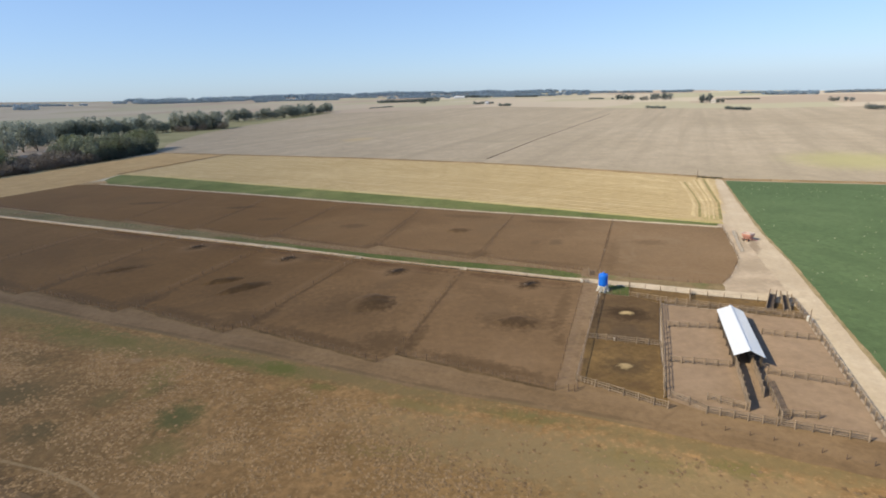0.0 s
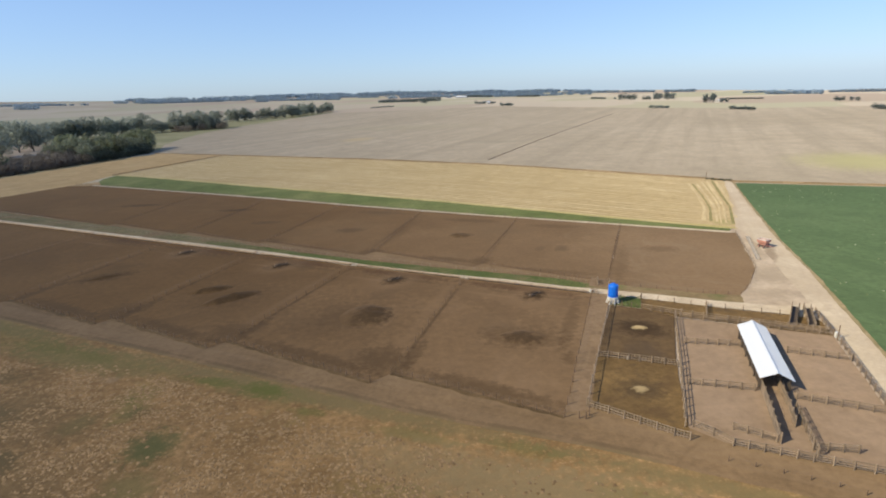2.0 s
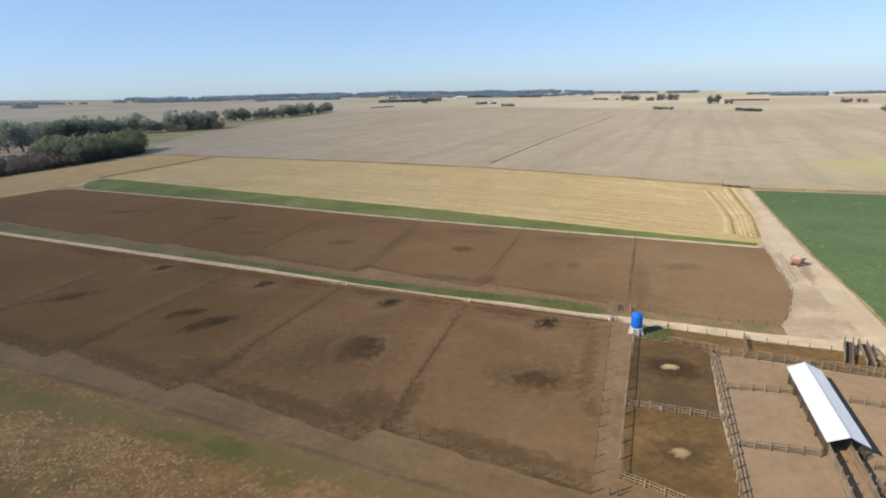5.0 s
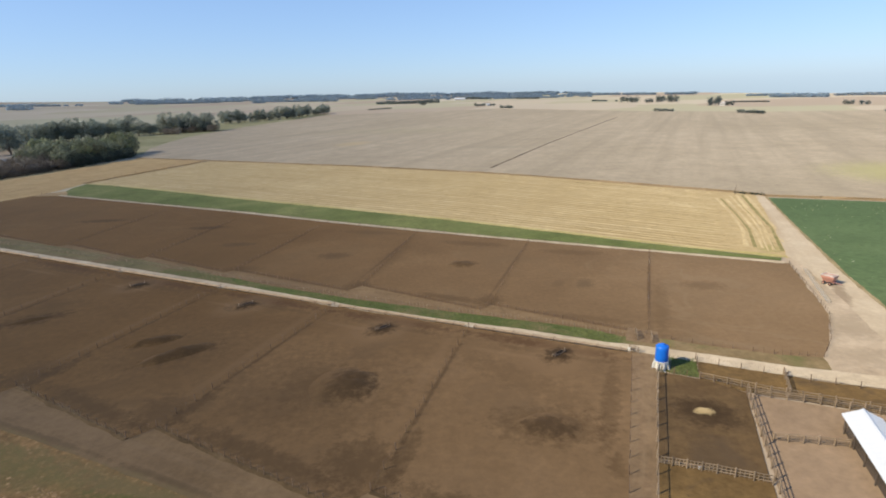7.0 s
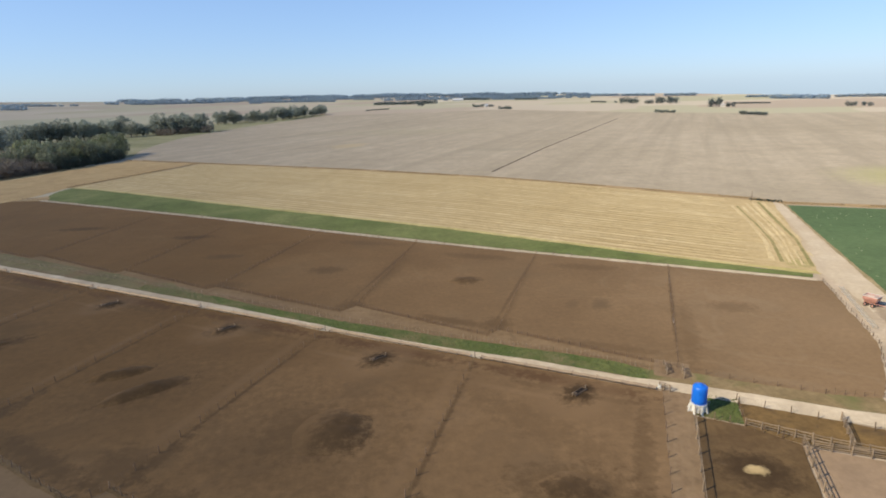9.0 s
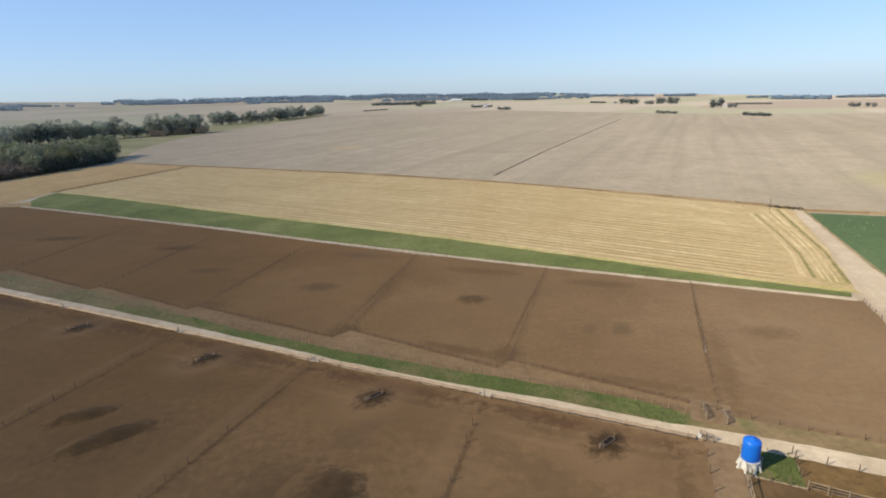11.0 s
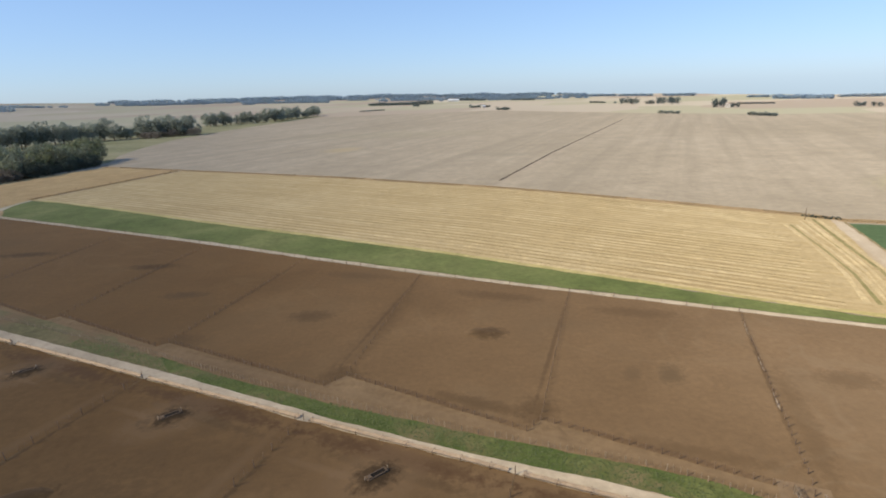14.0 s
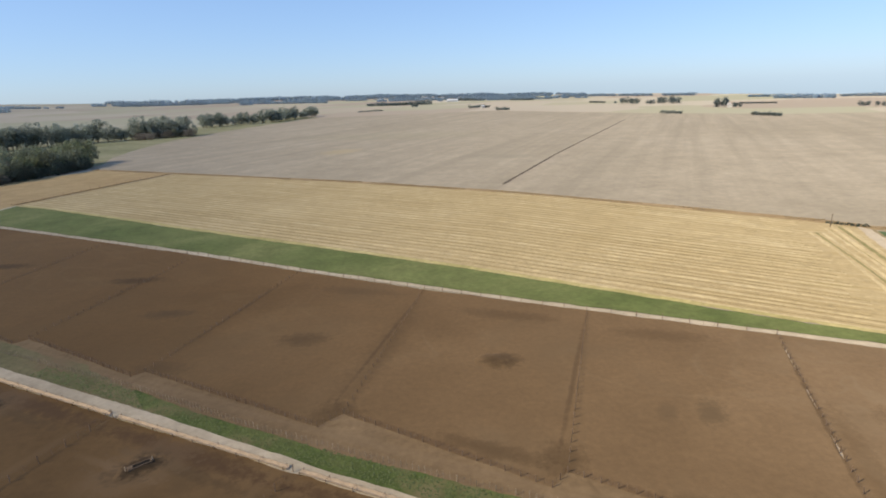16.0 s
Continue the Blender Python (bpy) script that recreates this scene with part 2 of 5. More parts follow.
M_PEN = ground_material("trodden_pen_soil", *PEN_TONES, 0.03, 0.6, patch=((0.1001, 0.0574, 0.0235), 0.05, 0.54, 0.70), grain=0.22, mid=0.10, bump_dist=0.03, fleck=((0.080, 0.0482, 0.0220), 1.4, 0.66, 0.76),
                    trails=((0.165, 0.100, 0.048), 0.05, 0.04, 0.12))
M_PENN = ground_material("north_pen_soil", *PEN_TONES, 0.02, 0.9, patch=((0.1087, 0.0635, 0.0261), 0.03, 0.5, 0.78), grain=0.18, mid=0.15, bump_dist=0.02,
                     fleck=((0.082, 0.049, 0.022), 1.2, 0.67, 0.76), trails=((0.16, 0.102, 0.046), 0.04, 0.035, 0.22))
paler_towards(M_PENN, -150, 0, (1.33, 1.53, 2.12))
paler_towards(M_PEN, -120, 10, (1.33, 1.53, 2.16))
M_TURN = ground_material("dusty_turning_soil", (0.335, 0.262, 0.187), (0.272, 0.208, 0.145), (0.405, 0.322, 0.237), 0.06, 0.8, grain=0.2)
GREEN = (0.0914, 0.094, 0.0235)
OLIVE = (0.1436, 0.1148, 0.0435)
DUSK = (0.1001, 0.074, 0.0331)
VERGE = (0.150, 0.112, 0.050)
stained(M_PASTURE, [(6, 65, 48, 13, 0, (0.225, 0.166, 0.088), 0.6), (2, 60, 60, 20, 0, OLIVE, 0.15), (-60, 75.2, 75, 3.6, -0.015, VERGE, 0.85), (-150, 77, 60, 4.5, -0.03, VERGE, 0.8), (8, 74.6, 40, 3.4, 0, VERGE, 0.75),
                    (-108, 72, 34, 6.5, 0.06, OLIVE, 0.8), (-140, 74, 40, 8, 0, GREEN, 0.3), (-119.5, 73.3, 13, 3.6, 0.05, GREEN, 0.3), (-106, 73.2, 9, 2.6, 0, GREEN, 0.35),
                    (-66, 73.6, 16, 3.6, 0.06, OLIVE, 0.7), (-65.2, 74.2, 7, 3.2, 0.0, GREEN, 0.85), (-76, 73.4, 8, 2.4, 0.1, GREEN, 0.65), (-54, 71.4, 6, 1.6, 0.1, GREEN, 0.5), (-36, 71.4, 11, 2.4, 0.05, OLIVE, 0.7),
                    (-20, 73.6, 9, 2.6, 0, GREEN, 0.35), (-4, 69, 12, 4, 0, GREEN, 0.4), (10, 63, 8, 4, 0, GREEN, 0.35), (8.5, 71.5, 6, 2.5, 0, GREEN, 0.5),
                    (-70.5, 56.4, 6.0, 6.4, 0.3, (0.082, 0.082, 0.030), 0.9), (-66, 49, 6, 5, 0.2, OLIVE, 0.65), (-86.5, 56.5, 4, 4.5, 0.2, OLIVE, 0.6),
                    (-100, 54, 26, 12, 0.1, (0.132, 0.086, 0.038), 0.65), (-22, 66, 34, 9, 0.03, (0.195, 0.142, 0.072), 0.65), (-84, 44, 22, 8, 0.1, (0.150, 0.096, 0.042), 0.55), (-104, 52, 10, 6, 0.3, DUSK, 0.7), (-88.5, 46, 6, 4.5, 0.2, DUSK, 0.7), (-80, 62, 4, 3, 0.2, DUSK, 0.5), (-118, 62, 16, 5, 0, DUSK, 0.45), (-94.4, 67.8, 3, 1.6, 0.1, (0.24, 0.16, 0.09), 0.7),
                    (-78, 32.5, 34, 9, 0.0, (0.087, 0.0574, 0.0296), 0.9), (-35, 60, 10, 3, 0.2, OLIVE, 0.4)])
stained(M_TAN, [(13, 214, 5, 7, 0, (0.2349, 0.2088, 0.074), 0.6), (-4, 235, 10, 3, 0.1, (0.261, 0.2001, 0.0827), 0.4)])
stained(M_BEIGE, [(95, 375, 55, 60, 0, (0.3132, 0.2871, 0.1305), 0.75), (-302, 500, 24, 34, 0, (0.3654, 0.2784, 0.1566), 0.6), (-330, 660, 170, 80, 0.2, (0.2741, 0.2393, 0.1522), 0.3), (-150, 480, 40, 20, 0, (0.2349, 0.2001, 0.1436), 0.6)])
BLACK = (0.0365, 0.0218, 0.0104)
MUD_AND_SHADE = (0.0766, 0.0461, 0.0218)
PALESOIL = (0.195, 0.122, 0.066)
REDMUD = (0.078, 0.042, 0.020)
TROUGHS = ((-146.0, 133.3), (-107.0, 131.0), (-69.2, 129.4), (-32.3, 129.4))
# front edge of each pen along the track: both ends; the next pen starts a step further back
PEN_FRONTS = (((-330, 97), (-199, 86.8)), ((-198, 90), (-158.8, 84.7)), ((-157.6, 87.8), (-121, 84.5)), ((-119.8, 87.5), (-87.0, 83.2)), ((-85.2, 86.9), (-49.4, 82.2)), ((-47.4, 86.1), (-16.7, 82.8)))
NORTH_FRONTS = (((-338, 166.5), (-211.2, 154.6)), ((-210, 157.4), (-168.4, 151.6)), ((-167.2, 154.4), (-130.8, 149.2)), ((-129.5, 151.4), (-88.8, 146.8)), ((-86.8, 151.0), (-53.0, 145.2)), ((-51.6, 148.6), (-17.6, 143.4)))
FENCE_LINES = ((-198, 90, -202, 142.6), (-157.6, 87.8, -161.8, 140.5), (-119.8, 87.5, -121.9, 138.6), (-85.2, 86.9, -86, 137.0), (-47.4, 86.1, -52.2, 135.6))
BUNK_ENDS = ((-202, 142.6), (-161.8, 140.5), (-121.9, 138.6), (-86, 137.0), (-52.2, 135.6), (-19.8, 134.4))
pen_stains = []
for a, b, c, d in FENCE_LINES:
    turn = math.atan2(d - b, c - a)
    pen_stains += [((a + c) / 2 - 2.6, (b + d) / 2 + 2, 36, 1.7, turn, PALESOIL, 0.22), (a + 1.0, b + 6, 12, 2.2, turn, MUD_AND_SHADE, 0.7)]
for (a, b), (c, d) in zip(BUNK_ENDS, BUNK_ENDS[1:]):
    turn = math.atan2(d - b, c - a)
    long = math.hypot(c - a, d - b) * 0.72
    pen_stains += [((a + c) / 2, (b + d) / 2 - 2.6, long, 3.0, turn, REDMUD, 0.85), ((a + c) / 2 + 3, (b + d) / 2 - 5.6, long * 0.7, 1.6, turn, MUD_AND_SHADE, 0.5),
                   ((a + c) / 2 - 6, (b + d) / 2 - 8.2, long * 0.5, 1.2, turn, PALESOIL, 0.3)]
for u, v in TROUGHS:
    pen_stains += [(u, v, 12, 8, 1.08, PALESOIL, 0.4), (u, v, 6.5, 4.6, 1.08, MUD_AND_SHADE, 0.8), (u, v, 4.4, 3.2, 1.08, BLACK, 0.85)]
stained(M_PEN, pen_stains)
# BLACK at u -63, -111, -101.5: dung stain plus the mounds' shaded sides, painted.
stained(M_PEN, [(-69, 105.5, 24, 20, 0.2, MUD_AND_SHADE, 0.3), (-63.0, 107.2, 6.5, 7.5, 0.3, BLACK, 0.7), (-68, 106, 12, 11, 0.2, MUD_AND_SHADE, 0.45), (-29.5, 107, 13, 7, 0.2, MUD_AND_SHADE, 0.6), (-29.5, 106.4, 6, 3.4, 0.1, BLACK, 0.6),
                (-111, 109.5, 8, 2.6, 0.85, BLACK, 0.55), (-101.5, 106.8, 12, 3.4, 1.0, BLACK, 0.6), (-105, 107, 22, 14, 0.9, MUD_AND_SHADE, 0.3), (-150, 108, 13, 5, 0.9, BLACK, 0.5),
                (-21.6, 115, 2.4, 20, 0.06, MUD_AND_SHADE, 0.5), (-19.3, 101, 1.6, 4, 0.05, MUD_AND_SHADE, 0.6), (-37, 119, 22, 5, -0.4, MUD_AND_SHADE, 0.25),
                (-51.5, 90, 8, 9, 0.9, MUD_AND_SHADE, 0.75),
                (-88, 90, 7, 8, 0.9, MUD_AND_SHADE, 0.6), (-122, 91, 8, 8, 0.9, MUD_AND_SHADE, 0.6)])
stained(M_PEN, [((a + c) / 2 + 2, (b + d) / 2 + 2.4, math.hypot(c - a, d - b) * 0.7, 3.2, math.atan2(d - b, c - a), MUD_AND_SHADE, 0.7) for (a, b), (c, d) in PEN_FRONTS[1:]])
stained(M_PENN, [(-68, 175.5, 6, 4.5, 0.3, BLACK, 0.55), (-33.3, 169, 3.2, 5.6, 0, (0.098, 0.064, 0.034), 0.75), (-39.5, 167, 2.4, 4.2, 0, (0.098, 0.064, 0.034), 0.45), (-109, 172, 8, 5, 0.3, MUD_AND_SHADE, 0.7),
                 # The long strip at u -15.5 is shade painted beside the divider.
                 (-148.5, 174, 9, 4, 0.4, MUD_AND_SHADE, 0.8), (-178, 190, 12, 4, 0.4, BLACK, 0.6), (-233, 188, 15, 4.5, 0.4, BLACK, 0.6), (-15.5, 160, 3.0, 24, 0.05, MUD_AND_SHADE, 0.35), (-91, 172, 5, 30, 0.1, MUD_AND_SHADE, 0.35),
                 (-6, 176, 8, 5, 0.3, MUD_AND_SHADE, 0.4), (-41, 195, 14, 4, 0.1, MUD_AND_SHADE, 0.45), (-72, 196, 16, 4, 0.05, MUD_AND_SHADE, 0.5), (-112, 200, 18, 4, 0.08, MUD_AND_SHADE, 0.45), (-52.5, 151, 5, 6, 0.3, MUD_AND_SHADE, 0.6), (-62, 150, 14, 2.6, -0.05, MUD_AND_SHADE, 0.6),
                 (-88, 151, 6, 5, 0.3, MUD_AND_SHADE, 0.6), (-128, 153, 8, 5, 0.2, MUD_AND_SHADE, 0.6), (-30, 148, 18, 2.2, 0, MUD_AND_SHADE, 0.4)])
stained(M_PENN, [((a + c) / 2, (b + d) / 2, math.hypot(c - a, d - b) * 0.62, 0.7, math.atan2(d - b, c - a), (0.070, 0.042, 0.022), 0.55)
                 for a, b, c, d in ((-210, 154.5, -225, 218.5), (-167.2, 151.6, -179.5, 214.5), (-129.5, 149.4, -136.5, 209.5), (-89, 147.2, -96.4, 205.8), (-53.0, 146.0, -56.1, 203.6), (-17.4, 145.6, -19.6, 201.6))])
stained(M_PENN, [((a + c) / 2, (b + d) / 2 + 0.6, math.hypot(c - a, d - b) * 0.75, 1.2, math.atan2(d - b, c - a), (0.088, 0.048, 0.024), 0.45)
                 for (a, b), (c, d) in NORTH_FRONTS])
stained(M_PEN, [((a + c) / 2 + 0.3, (b + d) / 2, math.hypot(c - a, d - b) * 0.62, 0.7, math.atan2(d - b, c - a), (0.066, 0.040, 0.020), 0.6) for a, b, c, d in FENCE_LINES])
DITCH = [(-240, 84.5), (-160, 80.6), (-118, 79.5), (-86, 79.0), (-62, 78.2), (-41, 77.3), (-30, 77.2), (-16, 78.0), (-2, 78.0)]
stained(M_TRACK, [((a + c) / 2, (b + d) / 2, math.hypot(c - a, d - b) * 0.72, 0.9, math.atan2(d - b, c - a), (0.088, 0.060, 0.031), 0.55) for (a, b), (c, d) in zip(DITCH, DITCH[1:])]
        + [((a + c) / 2, (b + d) / 2 - 1.4, math.hypot(c - a, d - b) * 0.8, 1.6, math.atan2(d - b, c - a), (0.150, 0.112, 0.052), 0.6) for (a, b), (c, d) in zip(DITCH, DITCH[1:])])
M_WET = ground_material("damp_yard_soil", (0.0920, 0.0578, 0.0285), (0.0790, 0.0498, 0.0240), (0.1100, 0.0690, 0.0320), 0.12, 0.8,
                        patch=((0.0783, 0.0522, 0.0305), 0.08, 0.55, 0.72), grain=0.35)
M_WET2 = ground_material("damp_orange_soil", (0.1300, 0.0805, 0.0330), (0.1040, 0.0640, 0.0260), (0.1560, 0.0965, 0.0380), 0.12, 0.9,
                         patch=((0.0827, 0.0539, 0.0278), 0.22, 0.58, 0.72), grain=0.4, fleck=((0.074, 0.0478, 0.0244), 0.45, 0.62, 0.72))
M_YARD = ground_material("pale_yard_soil", (0.2320, 0.1620, 0.1060), (0.2010, 0.1395, 0.0890), (0.2600, 0.1840, 0.1225), 0.05, 0.7, grain=0.2, mid=0.35, fleck=((0.165, 0.112, 0.066), 0.5, 0.64, 0.8))
PALE = (0.3654, 0.2697, 0.1392)
stained(M_WET, [(-8.2, 118.2, 7.0, 5.6, 0, BLACK, 0.85), (-8.2, 118.2, 2.1, 1.7, 0, PALE, 1.0), (-9, 125, 6, 4, 0, MUD_AND_SHADE, 0.5), (12, 130, 9, 3, 0, MUD_AND_SHADE, 0.6)])
stained(M_WET2, [(-6.7, 94.4, 6.0, 5.0, 0.2, (0.068, 0.044, 0.022), 0.85), (-6.7, 94.4, 1.9, 1.6, 0.2, PALE, 0.75),
                 (-4.0, 88.5, 4, 2.5, 0.3, MUD_AND_SHADE, 0.6), (-2.5, 98, 2, 6, 0, MUD_AND_SHADE, 0.5), (-11, 90, 3, 2, 0.3, MUD_AND_SHADE, 0.4)])
M_ROAD = ground_material("pale_gravel_road", (0.410, 0.332, 0.238), (0.350, 0.280, 0.197), (0.462, 0.382, 0.285), 0.05, 1.0,
                         streak=(0, 0.05, 0.9, 0.25, (0.3654, 0.2871, 0.2001)), grain=0.2)
M_ROADV = ground_material("pale_farm_road", (0.392, 0.316, 0.226), (0.335, 0.264, 0.183), (0.445, 0.368, 0.272), 0.05, 1.0,
                          streak=(90, 0.02, 0.6, 0.3, (0.330, 0.260, 0.185)), grain=0.18, mid=0.25)
GREYDIRT = (0.2741, 0.2132, 0.1479)
stained(M_TURN, [(20, 160, 7, 10, 0.2, GREYDIRT, 0.8), (18, 146, 6, 5, 0, GREYDIRT, 0.6), (20.5, 186, 3, 9, 0.1, GREYDIRT, 0.7)])
stained(M_ROADV, [(22.3, 179, 2.6, 14, -0.08, (0.2218, 0.1653, 0.1131), 0.9), (17.2, 262, 2.6, 50, 0.02, (0.3219, 0.2393, 0.1479), 0.75), (23.4, 262, 1.0, 50, 0.02, (0.3219, 0.2393, 0.1479), 0.6)])
M_ROADSIDE = ground_material("dry_roadside_grass", (0.2349, 0.1783, 0.0957), (0.1653, 0.1348, 0.0653), (0.3132, 0.2436, 0.1436), 0.15, 0.9, grain=0.4)
M_MARGIN = ground_material("dry_margin_soil", (0.2871, 0.1958, 0.1001), (0.2088, 0.1392, 0.0696), (0.3654, 0.261, 0.1479), 0.05, 0.7, streak=(3, 0.01, 0.4, 0.5, (0.1827, 0.1261, 0.0653)), grain=0.3)
M_LANE = ground_material("dry_lane_soil", (0.172, 0.114, 0.067), (0.146, 0.096, 0.055), (0.200, 0.135, 0.080), 0.06, 0.8, streak=(90, 0.05, 0.6, 0.4, (0.215, 0.15, 0.09)), grain=0.3)
M_DUNG = ground_material("dark_dung_soil", (0.0653, 0.0452, 0.0313), (0.0435, 0.0313, 0.0226), (0.087, 0.0609, 0.0418), 0.2, 1.2, grain=0.4)
M_BERM = ground_material("fence_line_soil", (0.1131, 0.0722, 0.0348), (0.074, 0.0478, 0.0235), (0.1566, 0.1044, 0.0539), 0.12, 1.0, grain=0.4)
M_POST = paint_material("weathered_post_wood", (0.150, 0.094, 0.056), 0.85, 0, 0.5, 4.0, bump_dist=0.01, each=0.35)
M_RAIL = paint_material("weathered_rail_wood", (0.262, 0.188, 0.120), 0.85, 0, 0.5, 3.0, bump_dist=0.01, each=0.35)
# Darker than the rails; for the shed's timbers and the ramp floors.
M_DARKWOOD = paint_material("dark_timber", (0.085, 0.062, 0.044), 0.85, 0, 0.5, 3.0, bump_dist=0.01, each=0.35)
M_WIRE = paint_material("rusty_fence_wire", (0.13, 0.10, 0.08), 0.75, 0.2, 0.2)
M_TIN = paint_material("white_roof_sheet", (0.68, 0.68, 0.68), 0.45, 0.0, 0.1, 0.8)
M_BLUE = paint_material("blue_tank_plastic", (0.009, 0.145, 0.62), 0.4, 0, 0.12, 1.5)
M_LIME = paint_material("whitewashed_concrete", (0.609, 0.5742, 0.5046), 0.85, 0, 0.3, 2.0, dirt=(0.3654, 0.2958, 0.2175), bump_dist=0.02)
M_CONC2 = paint_material("pale_dusty_concrete", (0.4524, 0.3741, 0.2784), 0.9, 0, 0.3, 2.0, dirt=(0.3132, 0.2349, 0.1566), bump_dist=0.02)
M_MUDCONC = paint_material("mud-caked_concrete", (0.1001, 0.0626, 0.0348), 0.9, 0, 0.35, 2.0, dirt=(0.0609, 0.0478, 0.0305), bump_dist=0.02)
M_RED = paint_material("faded_red_paint", (0.5394, 0.2523, 0.1827), 0.6, 0, 0.35, 2.0, dirt=(0.3915, 0.261, 0.1914))
M_FEED = paint_material("pale_ground_feed", (0.5394, 0.3654, 0.2784), 0.95, 0, 0.3, 3.0, bump_dist=0.03)
M_DARK = paint_material("dark_rubber", (0.0174, 0.0174, 0.0174), 0.8, 0, 0.3, 4.0)
M_STEEL = paint_material("grey_steel", (0.2784, 0.2784, 0.2784), 0.5, 0.5, 0.3, 3.0)
M_BARK = paint_material("tree_bark", (0.1392, 0.1044, 0.0783), 0.9, 0, 0.5, 2.0, bump_dist=0.02)
# Leaf colours of tree row and wood lifted paler to stand for haze.
M_LEAF = leaf_material("haze_paled_leaves", (0.190, 0.214, 0.178), (0.36, 0.382, 0.305), 0.3, 0.5)
M_LEAF2 = leaf_material("olive_leaves", (0.135, 0.158, 0.092), (0.27, 0.288, 0.165), 0.3, 0.5)
M_WOODLEAF = leaf_material("wood_leaves", (0.126, 0.143, 0.106), (0.262, 0.280, 0.186), 0.4, 0.45)
# Edge bushes coloured darker to stand for shade at the wood's foot.
M_BUSH = leaf_material("shade_darkened_bush_leaves", (0.046, 0.058, 0.046), (0.100, 0.115, 0.078), 0.4, 0.15)
M_TWIG = leaf_material("bare_grey_twigs", (0.13, 0.112, 0.096), (0.26, 0.222, 0.178), 0.3, 0.3)
# Far leaves tinted pale blue: distance haze put into their colour.
M_FARHAZE = leaf_material("far_leaves_haze_blue", (0.20, 0.27, 0.33), (0.30, 0.375, 0.44), 0.2)
M_FARLEAF2 = leaf_material("mid_grey_green_leaves", (0.085, 0.105, 0.100), (0.150, 0.175, 0.165), 0.2)


# ---- building helpers ----
def mesh_of(bm, name, mat, smooth=False):
    me = bpy.data.meshes.new(name)
    bm.to_mesh(me)
    bm.free()
    me.materials.append(mat)
    if smooth:
        me.polygons.foreach_set("use_smooth", [True] * len(me.polygons))
    return me


def thing(name, at, label, category, group="", turn=0.0):
    ob = new(name)
    ob.empty_display_size = 0.3
    ob.matrix_basis = Matrix.Translation(at) @ Matrix.Rotation(turn, 4, "Z")
    return tagged(ob, label, category, group)


def part(name, bm, mat, parent, label="", smooth=False):
    ob = new(name, mesh_of(bm, name, mat, smooth))
    ob.parent = parent
    return tagged(ob, label)


def piece(name, me, parent, m):
    ob = new(name, me)
    ob.parent = parent
    ob.matrix_basis = m
    return ob


def box(bm, size, m):
    return bmesh.ops.create_cube(bm, size=1.0, matrix=m @ Matrix.Diagonal((*size, 1)))["verts"]


def tube(bm, a, b, r0, r1, sides=6, cap=True):
    a, b = Vector(a), Vector(b)
    d = b - a
    q = d.to_track_quat("Z", "Y").to_matrix().to_4x4()
    return bmesh.ops.create_cone(bm, cap_ends=cap, segments=sides, radius1=r0, radius2=r1, depth=d.length,
                                 matrix=Matrix.Translation((a + b) / 2) @ q)["verts"]


def along(points, step):
    """Points at about even steps along a line through the given points, with the direction at each."""
    out = []
    for a, b in zip(points, points[1:]):
        d = b - a
        k = max(1, round(d.length / step))
        out += [(a + d * (i / k), d.normalized()) for i in range(k)]
    out.append((points[-1].copy(), (points[-1] - points[-2]).normalized()))
    return out


def sheet(name, uv, z, mat, label, category, edge=0.5, step=3.0, place=W):
    """A level piece of ground with an uneven outline."""
    pts = [place(u, v, z) for u, v in uv]
    pts.append(pts[0].copy())
    bm = bmesh.new()
    verts = []
    for p, d in along(pts, step)[:-1]:
        side = Vector((d.y, -d.x, 0))
        w = noise.noise(p * 0.15) * 0.6 + noise.noise(p * 0.6) * 0.4
        verts.append(bm.verts.new(p + side * w * edge * 2))
    f = bm.faces.new(verts)
    f.normal_update()
    if f.normal.z < 0:
        f.normal_flip()
    return tagged(new(name, mesh_of(bm, name, mat)), label, category, kind="structure")


def band(uv, width):
    """Outline of a strip of even width along a line."""
    pts = [Vector((u, v, 0)) for u, v in uv]
    left, right = [], []
    for i, p in enumerate(pts):
        d = (pts[min(i + 1, len(pts) - 1)] - pts[max(i - 1, 0)]).normalized()
        s = Vector((-d.y, d.x, 0)) * width / 2
        left.append((p.x + s.x, p.y + s.y))
        right.append((p.x - s.x, p.y - s.y))
    return left + right[::-1]


# ---- ground and fields ----
def land_height(x, y):
    """The land is level round the farm; far off it rises gently on one side and falls away past a crest on the other."""
    r, az = math.hypot(x, y - 50), math.degrees(math.atan2(x, y - 50))
    if az <= 0:
        top = 10 - max(az, -75) * 1.05 + max(0.0, -max(az, -75) - 25) * 1.9 if az > -75 else 60
        f = min(max((r - 1500) / 3450, 0), 1)
        return top * f * f * (3 - 2 * f)
    crest = 5000 - 3120 * min(az / 36, 1) ** 0.75
    f = max(0.0, r - crest)
    return 10 * max(0, 1 - az / 8) * min(max((r - 1500) / 3450, 0), 1) - 0.045 * f


